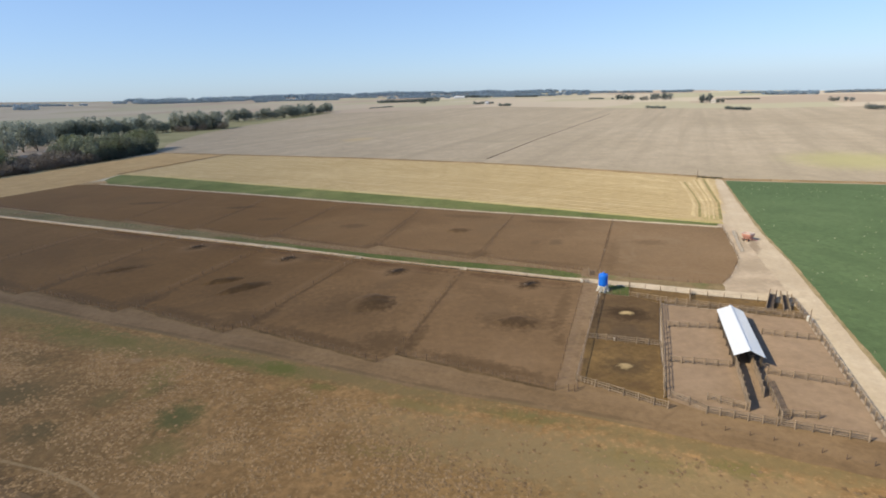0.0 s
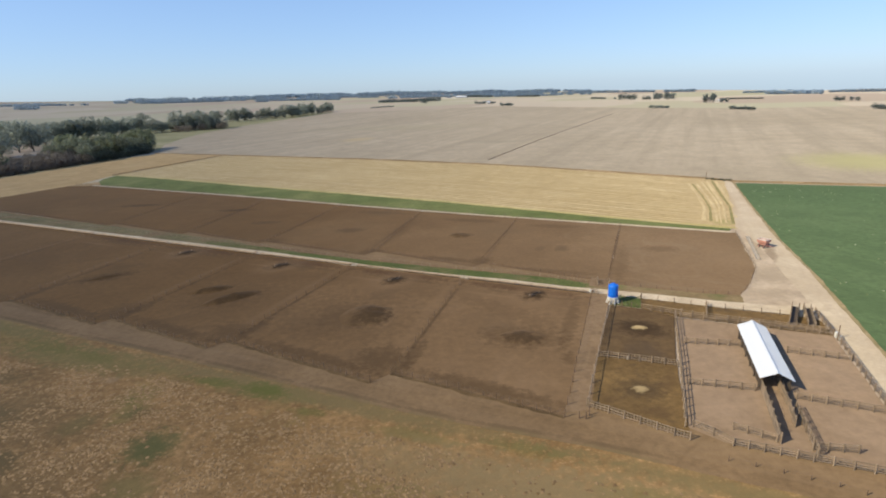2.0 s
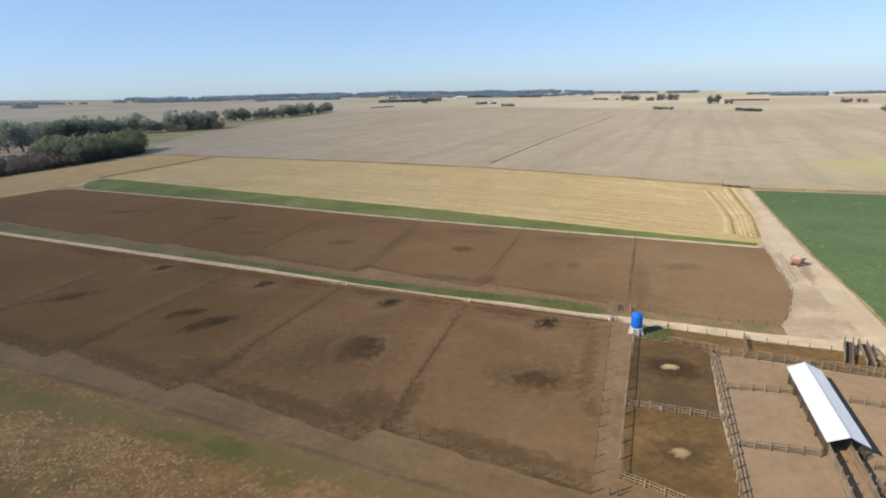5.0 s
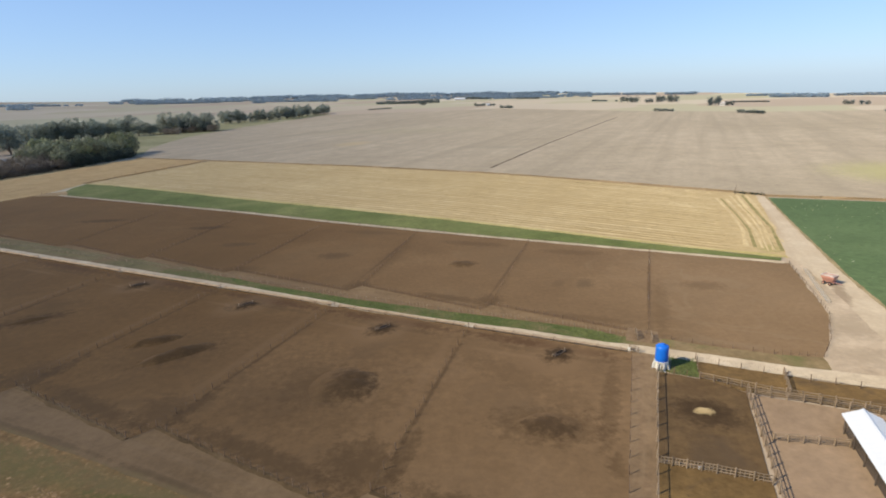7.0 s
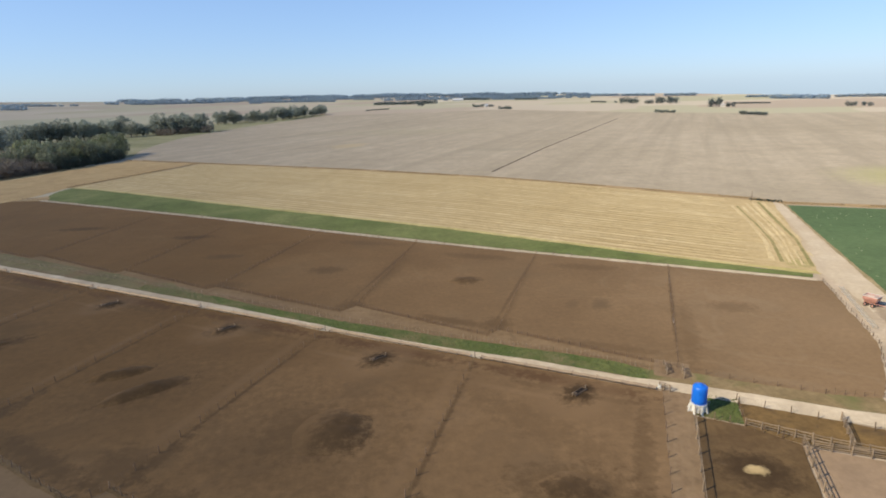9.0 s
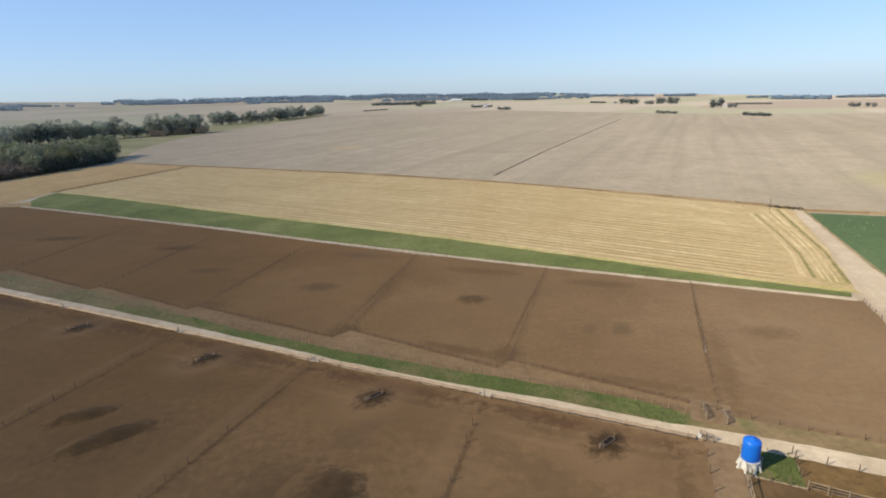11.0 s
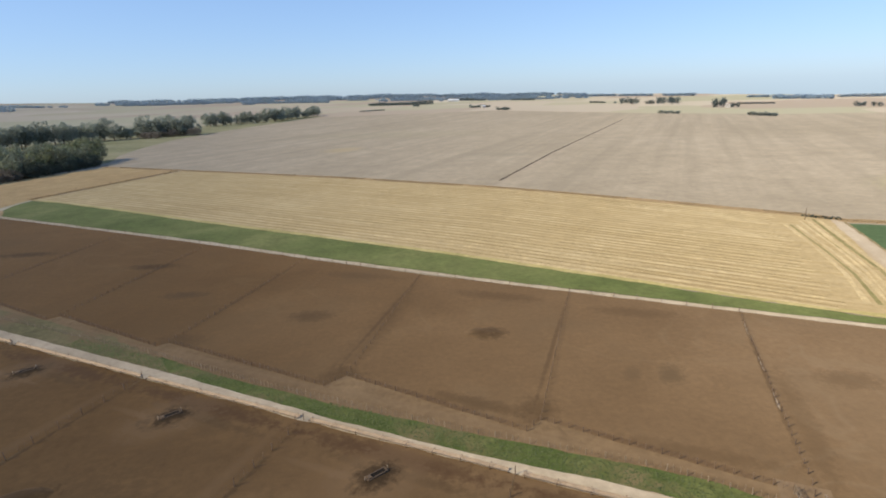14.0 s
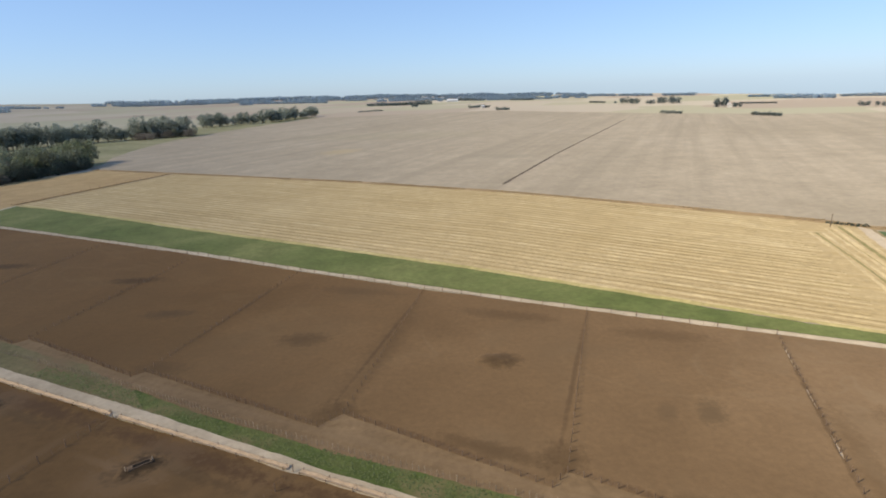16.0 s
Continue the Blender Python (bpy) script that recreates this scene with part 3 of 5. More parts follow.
def ground_sheet():
    bm = bmesh.new()
    radii = [120, 300, 700, 1200, 1500, 1700, 1850, 2000, 2200, 2450, 2700, 3000, 3300, 3650, 4000, 4400, 4930]
    rows = []
    for r in radii:
        row = []
        for k in range(180):
            a = radians(2 * k)
            x, y = r * math.sin(a), 50 + r * math.cos(a)
            row.append(bm.verts.new((x, y, land_height(x, y) - 0.12)))
        rows.append(row)
    bm.faces.new(rows[0])
    for a, b in zip(rows, rows[1:]):
        for k in range(180):
            bm.faces.new((a[k], b[k], b[(k + 1) % 180], a[(k + 1) % 180]))
    bmesh.ops.recalc_face_normals(bm, faces=bm.faces[:])
    if sum(f.normal.z for f in bm.faces) < 0:
        bmesh.ops.reverse_faces(bm, faces=bm.faces[:])
    return tagged(new("ground", mesh_of(bm, "ground", M_LAND, True)), "wide flat dry farmland reaching to the horizon", "ground", kind="structure")


ground_sheet()
sheet("field_stubble", [(-660, 640), (-560, 440), (-440, 372), (-351, 367), (-209, 355), (-114, 340), (-42, 321), (13, 304), (40, 297),
                        (500, 297), (700, 960), (110, 965), (75, 985), (-22, 1030), (-60, 1048), (-400, 1290), (-760, 1100)],
      -0.06, M_BEIGE, "bare beige stubble field beyond the straw field", "field", 1.5, 12)
sheet("field_pasture_far", [(-262, 545), (-252, 556), (-275, 620), (-288, 700), (-296, 800), (-285, 920), (-262, 1050), (-200, 1380), (-260, 1420), (-400, 1100), (-450, 860), (-490, 780), (-400, 640), (-300, 560)],
      -0.05, M_OLIVE, "olive green pasture between the wood and the tree row", "field", 3, 14, lambda x, y, z: Vector((x, y, z)))
STRAW_FIELD = sheet("field_straw", [(-345, 259), (-318, 257), (-262, 249), (-216, 241.6), (-97, 225), (-16, 210), (17.5, 205.5), (19, 250), (20, 299), (13, 303), (-42, 320), (-114, 339),
                      (-209, 354), (-351, 366)], -0.02, M_TAN, "cut golden straw field with mown rows", "field", 0.8, 4)
sheet("field_wheat", [ (-353, 366), (-436, 372), (-446, 280), (-480, 150), (-331, 150), (-332, 200), (-333.5, 222), (-337, 238), (-345, 258)], -0.02, M_TANW,
      "dry yellow-brown field beside the wood", "field", 0.8, 5)
sheet("field_strip", [(-321, 228.5), (-250, 222.8), (-185, 218), (-130, 211.5), (-70, 206.5), (-17, 203.5), (14, 202), (14.5, 205), (-16, 210), (-97, 225.5),
                      (-216, 242), (-262, 249.3), (-318, 257.5), (-343, 259), (-339, 249), (-331, 238)], 0.0, M_STRIP, "strip of short green grass above the pens", "field", 0.5, 3)
sheet("field_fringe", [(-340, 259), (-318, 257.2), (-262, 249), (-216, 241.8), (-97, 225.2), (-16, 210), (16, 205), (16, 207.4), (-16, 212.4), (-97, 227.8), (-216, 244.6), (-262, 251.8), (-318, 259.6), (-340, 261)], -0.008, M_FRINGE,
      "pale yellow edge of short stubble beside the grass strip", "field edge", 0.4, 2)
sheet("field_green", [(22.3, 294), (26.7, 194), (29.5, 165), (31.5, 130), (33.1, 104), (36, 40), (38, -40), (400, -40), (400, 293)], -0.02, M_CROP,
      "dense dark green crop field", "field", 0.2, 3)
sheet("field_pasture", [(-345, 89), (-157, 81), (-120, 80), (-85, 79.5), (-42, 78), (-14, 78.4), (0, 78.4), (14, 77.6), (28, 77), (29.5, 40), (30, -60), (-320, -60)],
      -0.03, M_PASTURE, "dry brown pasture with green patches", "pasture", 0.7, 2)
sheet("track_south", [(-340, 99), (-158, 92), (-120, 89), (-86, 88), (-47, 86.5), (-16, 87.5), (-13.2, 88), (0, 88.5), (6, 87.5), (28, 85), (28.5, 75), (14, 76), (0, 76.6),
                      (-14, 76.8), (-30, 76.2), (-42, 76.2), (-62, 77.1), (-86, 77.9), (-118, 78.4), (-160, 79.4), (-340, 87.5)], -0.01, M_TRACK, "worn bare dirt track along the pens", "track", 0.3, 2)
sheet("track_lane", [(-16.9, 84), (-20.2, 136.5), (-15.6, 136), (-13.4, 86)], 0.006, M_LANE, "worn bare dirt lane between the pens and the yards", "lane", 0.12, 2)
sheet("track_lane", [(-21.2, 139.4), (-21.4, 145.5), (-15.6, 145.2), (-15.4, 139.2)], 0.028, M_LANE, "worn bare dirt between the lane gates", "lane", 0.2, 1)
sheet("track_old", [(-135, 38), (-100, 37.4), (-81, 36.9), (-73.8, 36.4), (-66, 35.2), (-58, 32.5), (-60, 29), (-80, 30.5), (-135, 32)], -0.02, M_TRACK, "bare strip of an old dirt track in the pasture", "track", 0.3, 1.5)
sheet("track_pasture", band([(-130, 42), (-86, 39.8), (-78, 40.5), (-69.5, 40.2), (-60, 38), (-40, 34)], 0.5), -0.012, M_MARGIN, "narrow worn path through the pasture", "track", 0.06, 1.0)

# pens south of the feed road, then those north of it
S_TOP = [(-330, 149), (-202, 142.6), (-161.8, 140.5), (-121.9, 138.6), (-86, 137.0), (-52.2, 135.6), (-19.8, 134.4)]
S_BOT = [(u, v) for (u, v), e in PEN_FRONTS] + [(-16.7, 82.8)]
FRONT_LINE = [p for pair in PEN_FRONTS for p in pair]
N_BOT = [a for a, b in NORTH_FRONTS] + [(-17.4, 145.6)]
NORTH_LINE = [p for pair in NORTH_FRONTS for p in pair]
N_TOP = [(-334, 226.5), (-225, 218.5), (-179.5, 214.5), (-136.5, 209.5), (-96.4, 205.8), (-56.1, 203.6), (-19.6, 201.6)]
for edge in (FRONT_LINE + S_TOP[::-1], NORTH_LINE + N_TOP[::-1]):
    sheet("pen_floor", [(u, v + (0.25 if v < 120 or 145 < v < 170 else -0.1)) for u, v in edge], 0.004, M_BERM, "dark soil under the pen fences", "pen floor", 0.1, 4)
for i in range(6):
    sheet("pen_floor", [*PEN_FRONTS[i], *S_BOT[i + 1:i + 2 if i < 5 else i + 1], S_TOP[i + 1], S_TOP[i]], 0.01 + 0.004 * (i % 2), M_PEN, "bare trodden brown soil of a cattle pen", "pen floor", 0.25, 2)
sheet("alley_floor", [(-340, 166.5), (-255, 158.2), (-210, 157.9), (-167.2, 154.9), (-129.5, 152), (-86, 151.6), (-51, 149.2), (-16, 146.4), (-16, 138.5), (-62, 140),
                      (-127, 143), (-260, 150), (-340, 157)], 0.0, M_TRACK, "bare soil alley between verge and pens", "alley", 0.4, 2)
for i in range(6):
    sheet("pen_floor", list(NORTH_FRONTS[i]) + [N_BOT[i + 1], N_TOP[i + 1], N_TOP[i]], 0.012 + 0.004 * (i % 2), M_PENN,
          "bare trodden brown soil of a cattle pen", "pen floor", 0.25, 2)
sheet("pen_floor", [(-17.4, 142.2), (-6, 141.6), (4, 141.6), (11.9, 143), (14.5, 151), (17.2, 164.5), (16.6, 180), (15.6, 200), (-19.6, 201.6)], 0.015, M_PENN,
      "bare pale brown soil of a cattle pen", "pen floor", 0.3, 2)
sheet("verge_grass", [(-126, 146), (-112, 144.1), (-97, 143.1), (-84, 142.3), (-62, 142.1), (-42, 142.4), (-34, 142.6), (-28, 142.3), (-22, 140.8), (-21.8, 137), (-34, 138), (-42, 137.8), (-60, 137.4), (-81, 138.2), (-95, 139.5), (-118, 141.3)],
      0.02, M_LUSH, "lush green grass verge beside the feed road", "verge", 0.35, 1.5)
sheet("verge_grass", [(-338, 164), (-260, 157.6), (-210, 154.2), (-167, 151.4), (-144, 149.6), (-132, 146.6), (-112, 143.6), (-112, 141.2), (-232, 147.3), (-340, 153)], 0.016, M_DULLGRASS, "dull olive grass verge beside the feed road", "verge", 0.5, 1.5)
sheet("verge_grass", [(-22, 136), (-16, 135.8), (8, 136), (20, 137), (21, 141), (11.9, 143.6), (4, 142.2), (-6, 142.2), (-16, 143), (-22, 141)], 0.003, M_VERGE,
      "worn brown verge with thin green grass beside the feed road", "verge", 0.2, 1.5)
sheet("yard_ground", [(12, 137), (26.2, 132), (29.5, 160), (27, 192), (15.2, 206), (15.6, 200), (16.6, 180), (17.2, 164.5), (14.5, 151), (11.9, 143)], 0.018, M_TURN,
      "bare pale dirt turning yard", "yard", 0.5, 2)
sheet("road_farm", [(18.6, 300), (17.8, 250), (16.6, 215), (16.2, 207), (19, 196), (21, 180), (22.5, 165), (24.5, 146), (25.6, 136), (26.8, 119), (27.6, 102), (28.3, 86), (29.5, 50), (31, -40),
                    (36, -40), (34, 60), (32.6, 104), (31, 130), (29, 165), (26.2, 194), (23.5, 250), (22, 296)], 0.03, M_ROADV, "pale dirt farm road beside the green crop", "road", 0.5, 2)
sheet("road_feed", [(-340, 153.2), (-232, 147.3), (-124, 141.9), (-95, 139.8), (-81, 138.6), (-60, 137.8), (-42, 138), (-24, 137.4), (-17, 138.0), (8, 137.8), (20, 138.5), (27, 143), (28, 134), (18, 134.0), (8, 133.8), (-17, 134.8),
                    (-42, 135.5), (-60, 135.9), (-80, 136.5), (-94, 137.2), (-124, 139.0), (-232, 144.4), (-340, 150)], 0.045, M_ROAD, "pale gravel feed road between the pens", "road", 0.2, 1.5)
sheet("bare_corner", [(-333, 221), (-334, 230), (-330, 237), (-324, 234), (-316, 228.5), (-318, 226)], 0.035, M_MARGIN, "patch of bare pale soil at the pens' corner", "bare soil", 0.6, 1.5)
sheet("path_top", band([(-320, 227), (-250, 221.5), (-185, 216), (-130, 210.2), (-70, 205.2), (-17, 202.4), (14.5, 200.6)], 1.9), 0.04, M_ROAD,
      "narrow pale gravel path along the top of the pens", "path", 0.25, 1.5)
sheet("road_verge", band([(22.2, 296), (23.9, 250), (26.6, 194), (29.4, 165), (31.4, 130), (33.0, 104), (34.4, 60), (36.2, -40)], 0.9), 0.05, M_ROADSIDE,
      "narrow strip of dry grass between road and crop", "verge", 0.25, 1.5)
# handling yards
sheet("yard_floor", [(-14.6, 104.2), (-1.5, 105.2), (0.4, 84), (-13.4, 86.6)], 0.012, M_WET2, "damp orange-brown soil of a handling pen", "pen floor", 0.1, 2)
sheet("yard_floor", [(-15, 128.6), (-8, 128.2), (-2, 126), (-1.5, 105.4), (-14.6, 104.4)], 0.016, M_WET, "damp dark brown soil of a handling pen", "pen floor", 0.1, 2)
sheet("yard_floor", [(-8.6, 128.2), (-8.9, 135.2), (-2, 134.8), (8, 133.6), (18, 133.8), (25, 133.5), (25.6, 125.2), (10, 126), (1.4, 126.3), (-2, 126.2)], 0.014, M_WET2,
      "damp orange-brown soil of a holding pen", "pen floor", 0.1, 2)
sheet("yard_floor", [(-1.9, 125.6), (25.6, 125.2), (27.0, 100), (27.8, 83.8), (5, 83.8), (0.2, 86)], 0.02, M_YARD, "dry pale soil of the handling yards", "pen floor", 0.15, 2)
sheet("tank_lawn", [(-15, 129), (-15.2, 135.2), (-9.1, 135.4), (-8.7, 128.6)], 0.022, M_LUSH, "small green lawn at the water tank", "lawn", 0.15, 1)

# ---- mounds, dung patches and soil ridges ----
def mound(u, v, long, wide, high, turn, mat, label, name="soil_mound"):
    """A low irregular heap of soil that runs out to nothing at its edge."""
    bm = bmesh.new()
    rings, seg = 7, 26
    c = W(u, v)
    ring_verts = []
    for i in range(rings + 1):
        f = i / rings
        row = []
        for j in range(seg):
            a = 2 * math.pi * j / seg
            r = f * (1 + 0.28 * noise.noise(Vector((math.cos(a) * 1.3 + u, math.sin(a) * 1.3 + v, 0))))
            x, y = r * long / 2 * math.cos(a), r * wide / 2 * math.sin(a)
            p = Matrix.Rotation(turn - GA, 3, "Z") @ Vector((x, y, 0)) + c
            p.z = high * (1 - f * f) ** 1.5 * (1 + 0.5 * noise.noise(p * 0.5)) + 0.055 - 0.09 * f ** 6
            row.append(bm.verts.new(p))
        ring_verts.append(row)
    for a, b in zip(ring_verts[1:], ring_verts[2:]):
        for j in range(seg):
            bm.faces.new((a[j], b[j], b[(j + 1) % seg], a[(j + 1) % seg]))
    bm.faces.new(ring_verts[1])
    bmesh.ops.delete(bm, geom=ring_verts[0], context="VERTS")
    bmesh.ops.recalc_face_normals(bm, faces=bm.faces[:])
    ob = new(name, mesh_of(bm, name, mat, True))
    return tagged(ob, label, "soil mound", kind="structure")


def ridge(points, width, high, mat=M_BERM, name="soil_ridge", label="low ridge of dark trodden soil under a fence"):
    """A low broken bank of soil along a fence."""
    bm = bmesh.new()
    rows = []
    for p, d in along([W(u, v) for u, v in points], 1.2):
        s = Vector((-d.y, d.x, 0))
        w = width / 2 * (1 + 0.8 * noise.noise(p * 0.45))
        off = 0.35 * noise.noise(p * 0.2 + Vector((9, 0, 0)))
        h = high * (1 + 0.8 * noise.noise(p * 0.6))
        rows.append([bm.verts.new(p + s * (off + k * w) + Vector((0, 0, z))) for k, z in ((-1, -0.03), (-0.4, 0.03 + h * 0.8), (0.2, 0.03 + h), (1, -0.03))])
    for a, b in zip(rows, rows[1:]):
        for i in range(3):
            bm.faces.new((a[i], b[i], b[i + 1], a[i + 1]))
    bmesh.ops.recalc_face_normals(bm, faces=bm.faces[:])
    return tagged(new(name, mesh_of(bm, name, mat)), label, "soil ridge", kind="structure")


for a, b in PEN_FRONTS:
    ridge([a, b], 1.1, 0.06)
for u, v in TROUGHS:
    mound(u, v, 7.4, 5.0, 0.25, radians(62), M_PEN, "low rim of churned mud round a trough", "mud_rim")
DUNG = "heap of loose dung and churned soil under dark painted patches"
mound(-64.5, 107.4, 12, 12, 1.1, 0.3, M_PEN, DUNG)
mound(-29.5, 107, 11, 7, 0.6, 0.2, M_PEN, DUNG)
mound(-111.4, 109.2, 11, 4.4, 0.9, 0.85, M_PEN, DUNG)
mound(-102.2, 106.4, 15, 5.0, 1.0, 1.0, M_PEN, DUNG)
mound(-150, 108, 9, 3.4, 0.4, 0.9, M_PEN, DUNG)
mound(-69, 175, 9, 6, 0.5, 0.3, M_PENN, DUNG)
mound(-8.2, 118.2, 3.6, 2.4, 0.22, 0.0, M_WET, "low heap of dry pale dust in a damp pen", "dust_heap")
mound(-6.7, 94.4, 3.8, 2.6, 0.2, 0.2, M_WET2, "low heap of dry pale dust in a damp pen", "dust_heap")


# ---- fences ----
def post_mesh(r, h, name, mat, sides=7):
    bm = bmesh.new()
    tube(bm, (0, 0, -0.15), (0, 0, h * 0.55), r, r * 0.94, sides, False)
    tube(bm, (0, 0, h * 0.55), (0, 0, h - 0.03), r * 0.94, r * 0.86, sides, False)
    tube(bm, (0, 0, h - 0.03), (0, 0, h), r * 0.86, r * 0.6, sides)
    bmesh.ops.remove_doubles(bm, verts=bm.verts[:], dist=0.002)
    return mesh_of(bm, name, mat)


POST = post_mesh(0.07, 1.3, "post", M_POST)
PALEPOST = post_mesh(0.06, 1.15, "post", M_RAIL)
STOUT = post_mesh(0.105, 1.6, "post", M_RAIL)
bm = bmesh.new()
box(bm, (0.03, 0.03, 1.2), pose(0, 0, 0.55))
DROPPER = mesh_of(bm, "dropper", M_POST)
PALEDROPPER = DROPPER.copy()
PALEDROPPER.materials[0] = M_RAIL
bm = bmesh.new()
vs = box(bm, (1.0, 0.05, 0.11), pose(0, 0, 0))
bmesh.ops.bevel(bm, geom=bm.edges[:], offset=0.008, segments=1, affect="EDGES")
RAIL = mesh_of(bm, "rail", M_RAIL)
DARKBOARD = RAIL.copy()
DARKBOARD.materials[0] = M_DARKWOOD


def wire_fence(points, label, spacing=4.0, droppers=1, group="pen fences", heights=(0.35, 0.65, 0.95, 1.25), pale=False, tall=1.0):
    """Posts with thinner droppers between and strained wires."""
    pts = [W(u, v) for u, v in points]
    base = pts[0]
    f = thing("wire_fence", base, label, "fence", group)
    spots = along(pts, spacing)
    for i, (p, d) in enumerate(spots):
        lean = pose(0, 0, 0, rng.uniform(-3, 3), rng.uniform(-3, 3), rng.uniform(0, 360))
        piece("post", PALEPOST if pale else POST, f, Matrix.Translation(p - base) @ lean @ Matrix.Diagonal((1, 1, tall * rng.uniform(0.92, 1.1), 1)))
        if i + 1 < len(spots):
            q = spots[i + 1][0]
            for k in range(droppers):
                s = p.lerp(q, (k + 1) / (droppers + 1))
                piece("dropper", PALEDROPPER if pale else DROPPER, f, Matrix.Translation(s - base) @ pose(0, 0, 0, rng.uniform(-4, 4), rng.uniform(-4, 4), math.degrees(math.atan2(d.y, d.x))))
    for h in heights:
        bm = bmesh.new()
        rows = []
        for k, p in enumerate(pts):
            d = (pts[min(k + 1, len(pts) - 1)] - pts[max(k - 1, 0)]).normalized()
            s = Vector((-d.y, d.x, 0)) * 0.003
            c = p - base + Vector((0, 0, h))
            rows.append([bm.verts.new(c + s), bm.verts.new(c - s), bm.verts.new(c + Vector((0, 0, 0.006)))])
        for a, b in zip(rows, rows[1:]):
            for k in range(3):
                bm.faces.new((a[k], b[k], b[(k + 1) % 3], a[(k + 1) % 3]))
        part("wire", bm, M_WIRE, f, "thin grey wire")
    return f


def rail_fence(points, label, rails=4, high=1.25, bay=2.0, group="timber yard fences", solid=False, pickets=0, strands=0):
    """Stout posts with rails nailed on, bay by bay; solid: boards set close; strands: thin bars under the rails, which then sit at the top."""
    pts = [W(u, v) for u, v in points]
    base = pts[0]
    f = thing("timber_fence", base, label, "fence", group)
    spots = along(pts, bay)
    for i, (p, d) in enumerate(spots):
        lean = pose(0, 0, 0, rng.uniform(-2, 2), rng.uniform(-2, 2), rng.uniform(0, 360))
        piece("post", STOUT, f, Matrix.Translation(p - base) @ lean @ Matrix.Diagonal((1, 1, high / 1.45 * rng.uniform(0.95, 1.08), 1)))
        if i + 1 < len(spots):
            q = spots[i + 1][0]
            e = q - p
            turn = math.degrees(math.atan2(e.y, e.x))
            side = Vector((-e.y, e.x, 0)).normalized() * 0.12
            tall = (high / rails * 1.25) if solid else 1.0
            for k in range(rails):
                z = high - 0.12 - 0.2 * k if strands else high * (k + 0.75) / rails
                m = Matrix.Translation((p + q) / 2 - base + side + Vector((0, 0, z))) @ pose(0, 0, 0, 0, rng.uniform(-0.6, 0.6), turn)
                if not solid:
                    m = m @ pose(0, 0, rng.uniform(-0.02, 0.02), 0, rng.uniform(-0.7, 0.7), 0)
                piece("rail", RAIL, f, m @ Matrix.Diagonal((e.length + 0.16, 1, tall * 6.0 / 1.05 * 0.16 / 0.15 if solid else 1.15, 1)))
            for k in range(strands):
                m = Matrix.Translation((p + q) / 2 - base + side + Vector((0, 0, (high - 0.25) * (k + 0.6) / strands))) @ pose(0, 0, 0, 0, 0, turn)
                piece("strand", RAIL, f, m @ Matrix.Diagonal((e.length + 0.1, 0.35, 0.2, 1)))
            for k in range(pickets):
                x = (k + 1) / (pickets + 1)
                piece("picket", RAIL, f, Matrix.Translation(p.lerp(q, x) - base + side * 1.5 + Vector((0, 0, high * 0.48))) @ pose(0, 0, 0, 0, 90 + rng.uniform(-3, 3), turn) @ Matrix.Diagonal((high * 0.95, 0.8, 0.8, 1)))
    return f


WIRE_DIV = "wire fence on weathered wooden posts dividing two pens"
for i in range(1, 6):
    wire_fence([S_BOT[i], S_TOP[i]], WIRE_DIV, 4.0, 1)
    wire_fence([N_BOT[i], N_TOP[i]], WIRE_DIV, 2.1, 0, heights=(0.3, 0.55, 0.8), tall=0.72)
wire_fence([N_BOT[6], N_TOP[6]], WIRE_DIV, 2.1, 0, heights=(0.3, 0.55, 0.8), tall=0.72)
FRONT = "wire fence on closely set wooden posts along the dirt track"
wire_fence(FRONT_LINE[:6], FRONT, 3.2, 1)
wire_fence(FRONT_LINE[6:10], FRONT, 2.6, 1)
wire_fence(FRONT_LINE[10:], FRONT, 2.2, 1)
wire_fence([(-16.7, 82.8), (-19.8, 134.4)], "wire fence on wooden posts beside the lane", 3.5, 0)
wire_fence(NORTH_LINE, "wire fence on wooden posts along the bare alley", 2.2, 1, heights=(0.3, 0.55, 0.8), tall=0.75)
wire_fence(N_TOP, "wire fence on wooden posts along the gravel path", 5.0, 1)
wire_fence([(-300, 154.5), (-232, 151), (-127, 146.3), (-97, 143.3), (-62, 142.3), (-34, 142.8), (-22, 141)], "wire fence with many pale droppers beside the grass verge", 2.6, 2, heights=(0.3, 0.55, 0.8), pale=True, tall=0.8)
wire_fence([(-16.6, 142.6), (-6, 141.8), (4, 141.8), (11.9, 143.2), (14.6, 151.2), (17.1, 164.5), (16.5, 180), (15.4, 199.5)],
           "wire fence on wooden posts round the corner pen", 3.2, 1, heights=(0.3, 0.55, 0.8), tall=0.72)
wire_fence([(4.8, 80.0), (10.9, 79.7), (16.6, 79.2), (21.7, 78.1), (27.5, 77.4)], "sparse wire fence of low posts outside the yards", 3.0, 0, heights=(0.3, 0.6), tall=0.55)
wire_fence([(-346, 259), (-352, 300), (-354, 364)], "old wire fence between two dry fields", 6.0, 0)

TIMBER = "weathered timber rail fence of the handling yards"
rail_fence([(-15.4, 130), (-14.6, 104.6), (-14.0, 86.7)], "timber fence of one top rail over thin strands beside the lane", rails=1, high=1.5, bay=3.4, strands=5)
rail_fence([(-13.8, 86.6), (-10.8, 85.9), (-1.7, 83.3), (0.3, 83.0)], "timber fence of rails and close uprights round the yards", rails=3, bay=2.7, pickets=4)
rail_fence([(-14.5, 103.4), (-7.5, 103.9), (-1.3, 104.0)], "timber fence of rails and close uprights between two pens", rails=3, pickets=3)
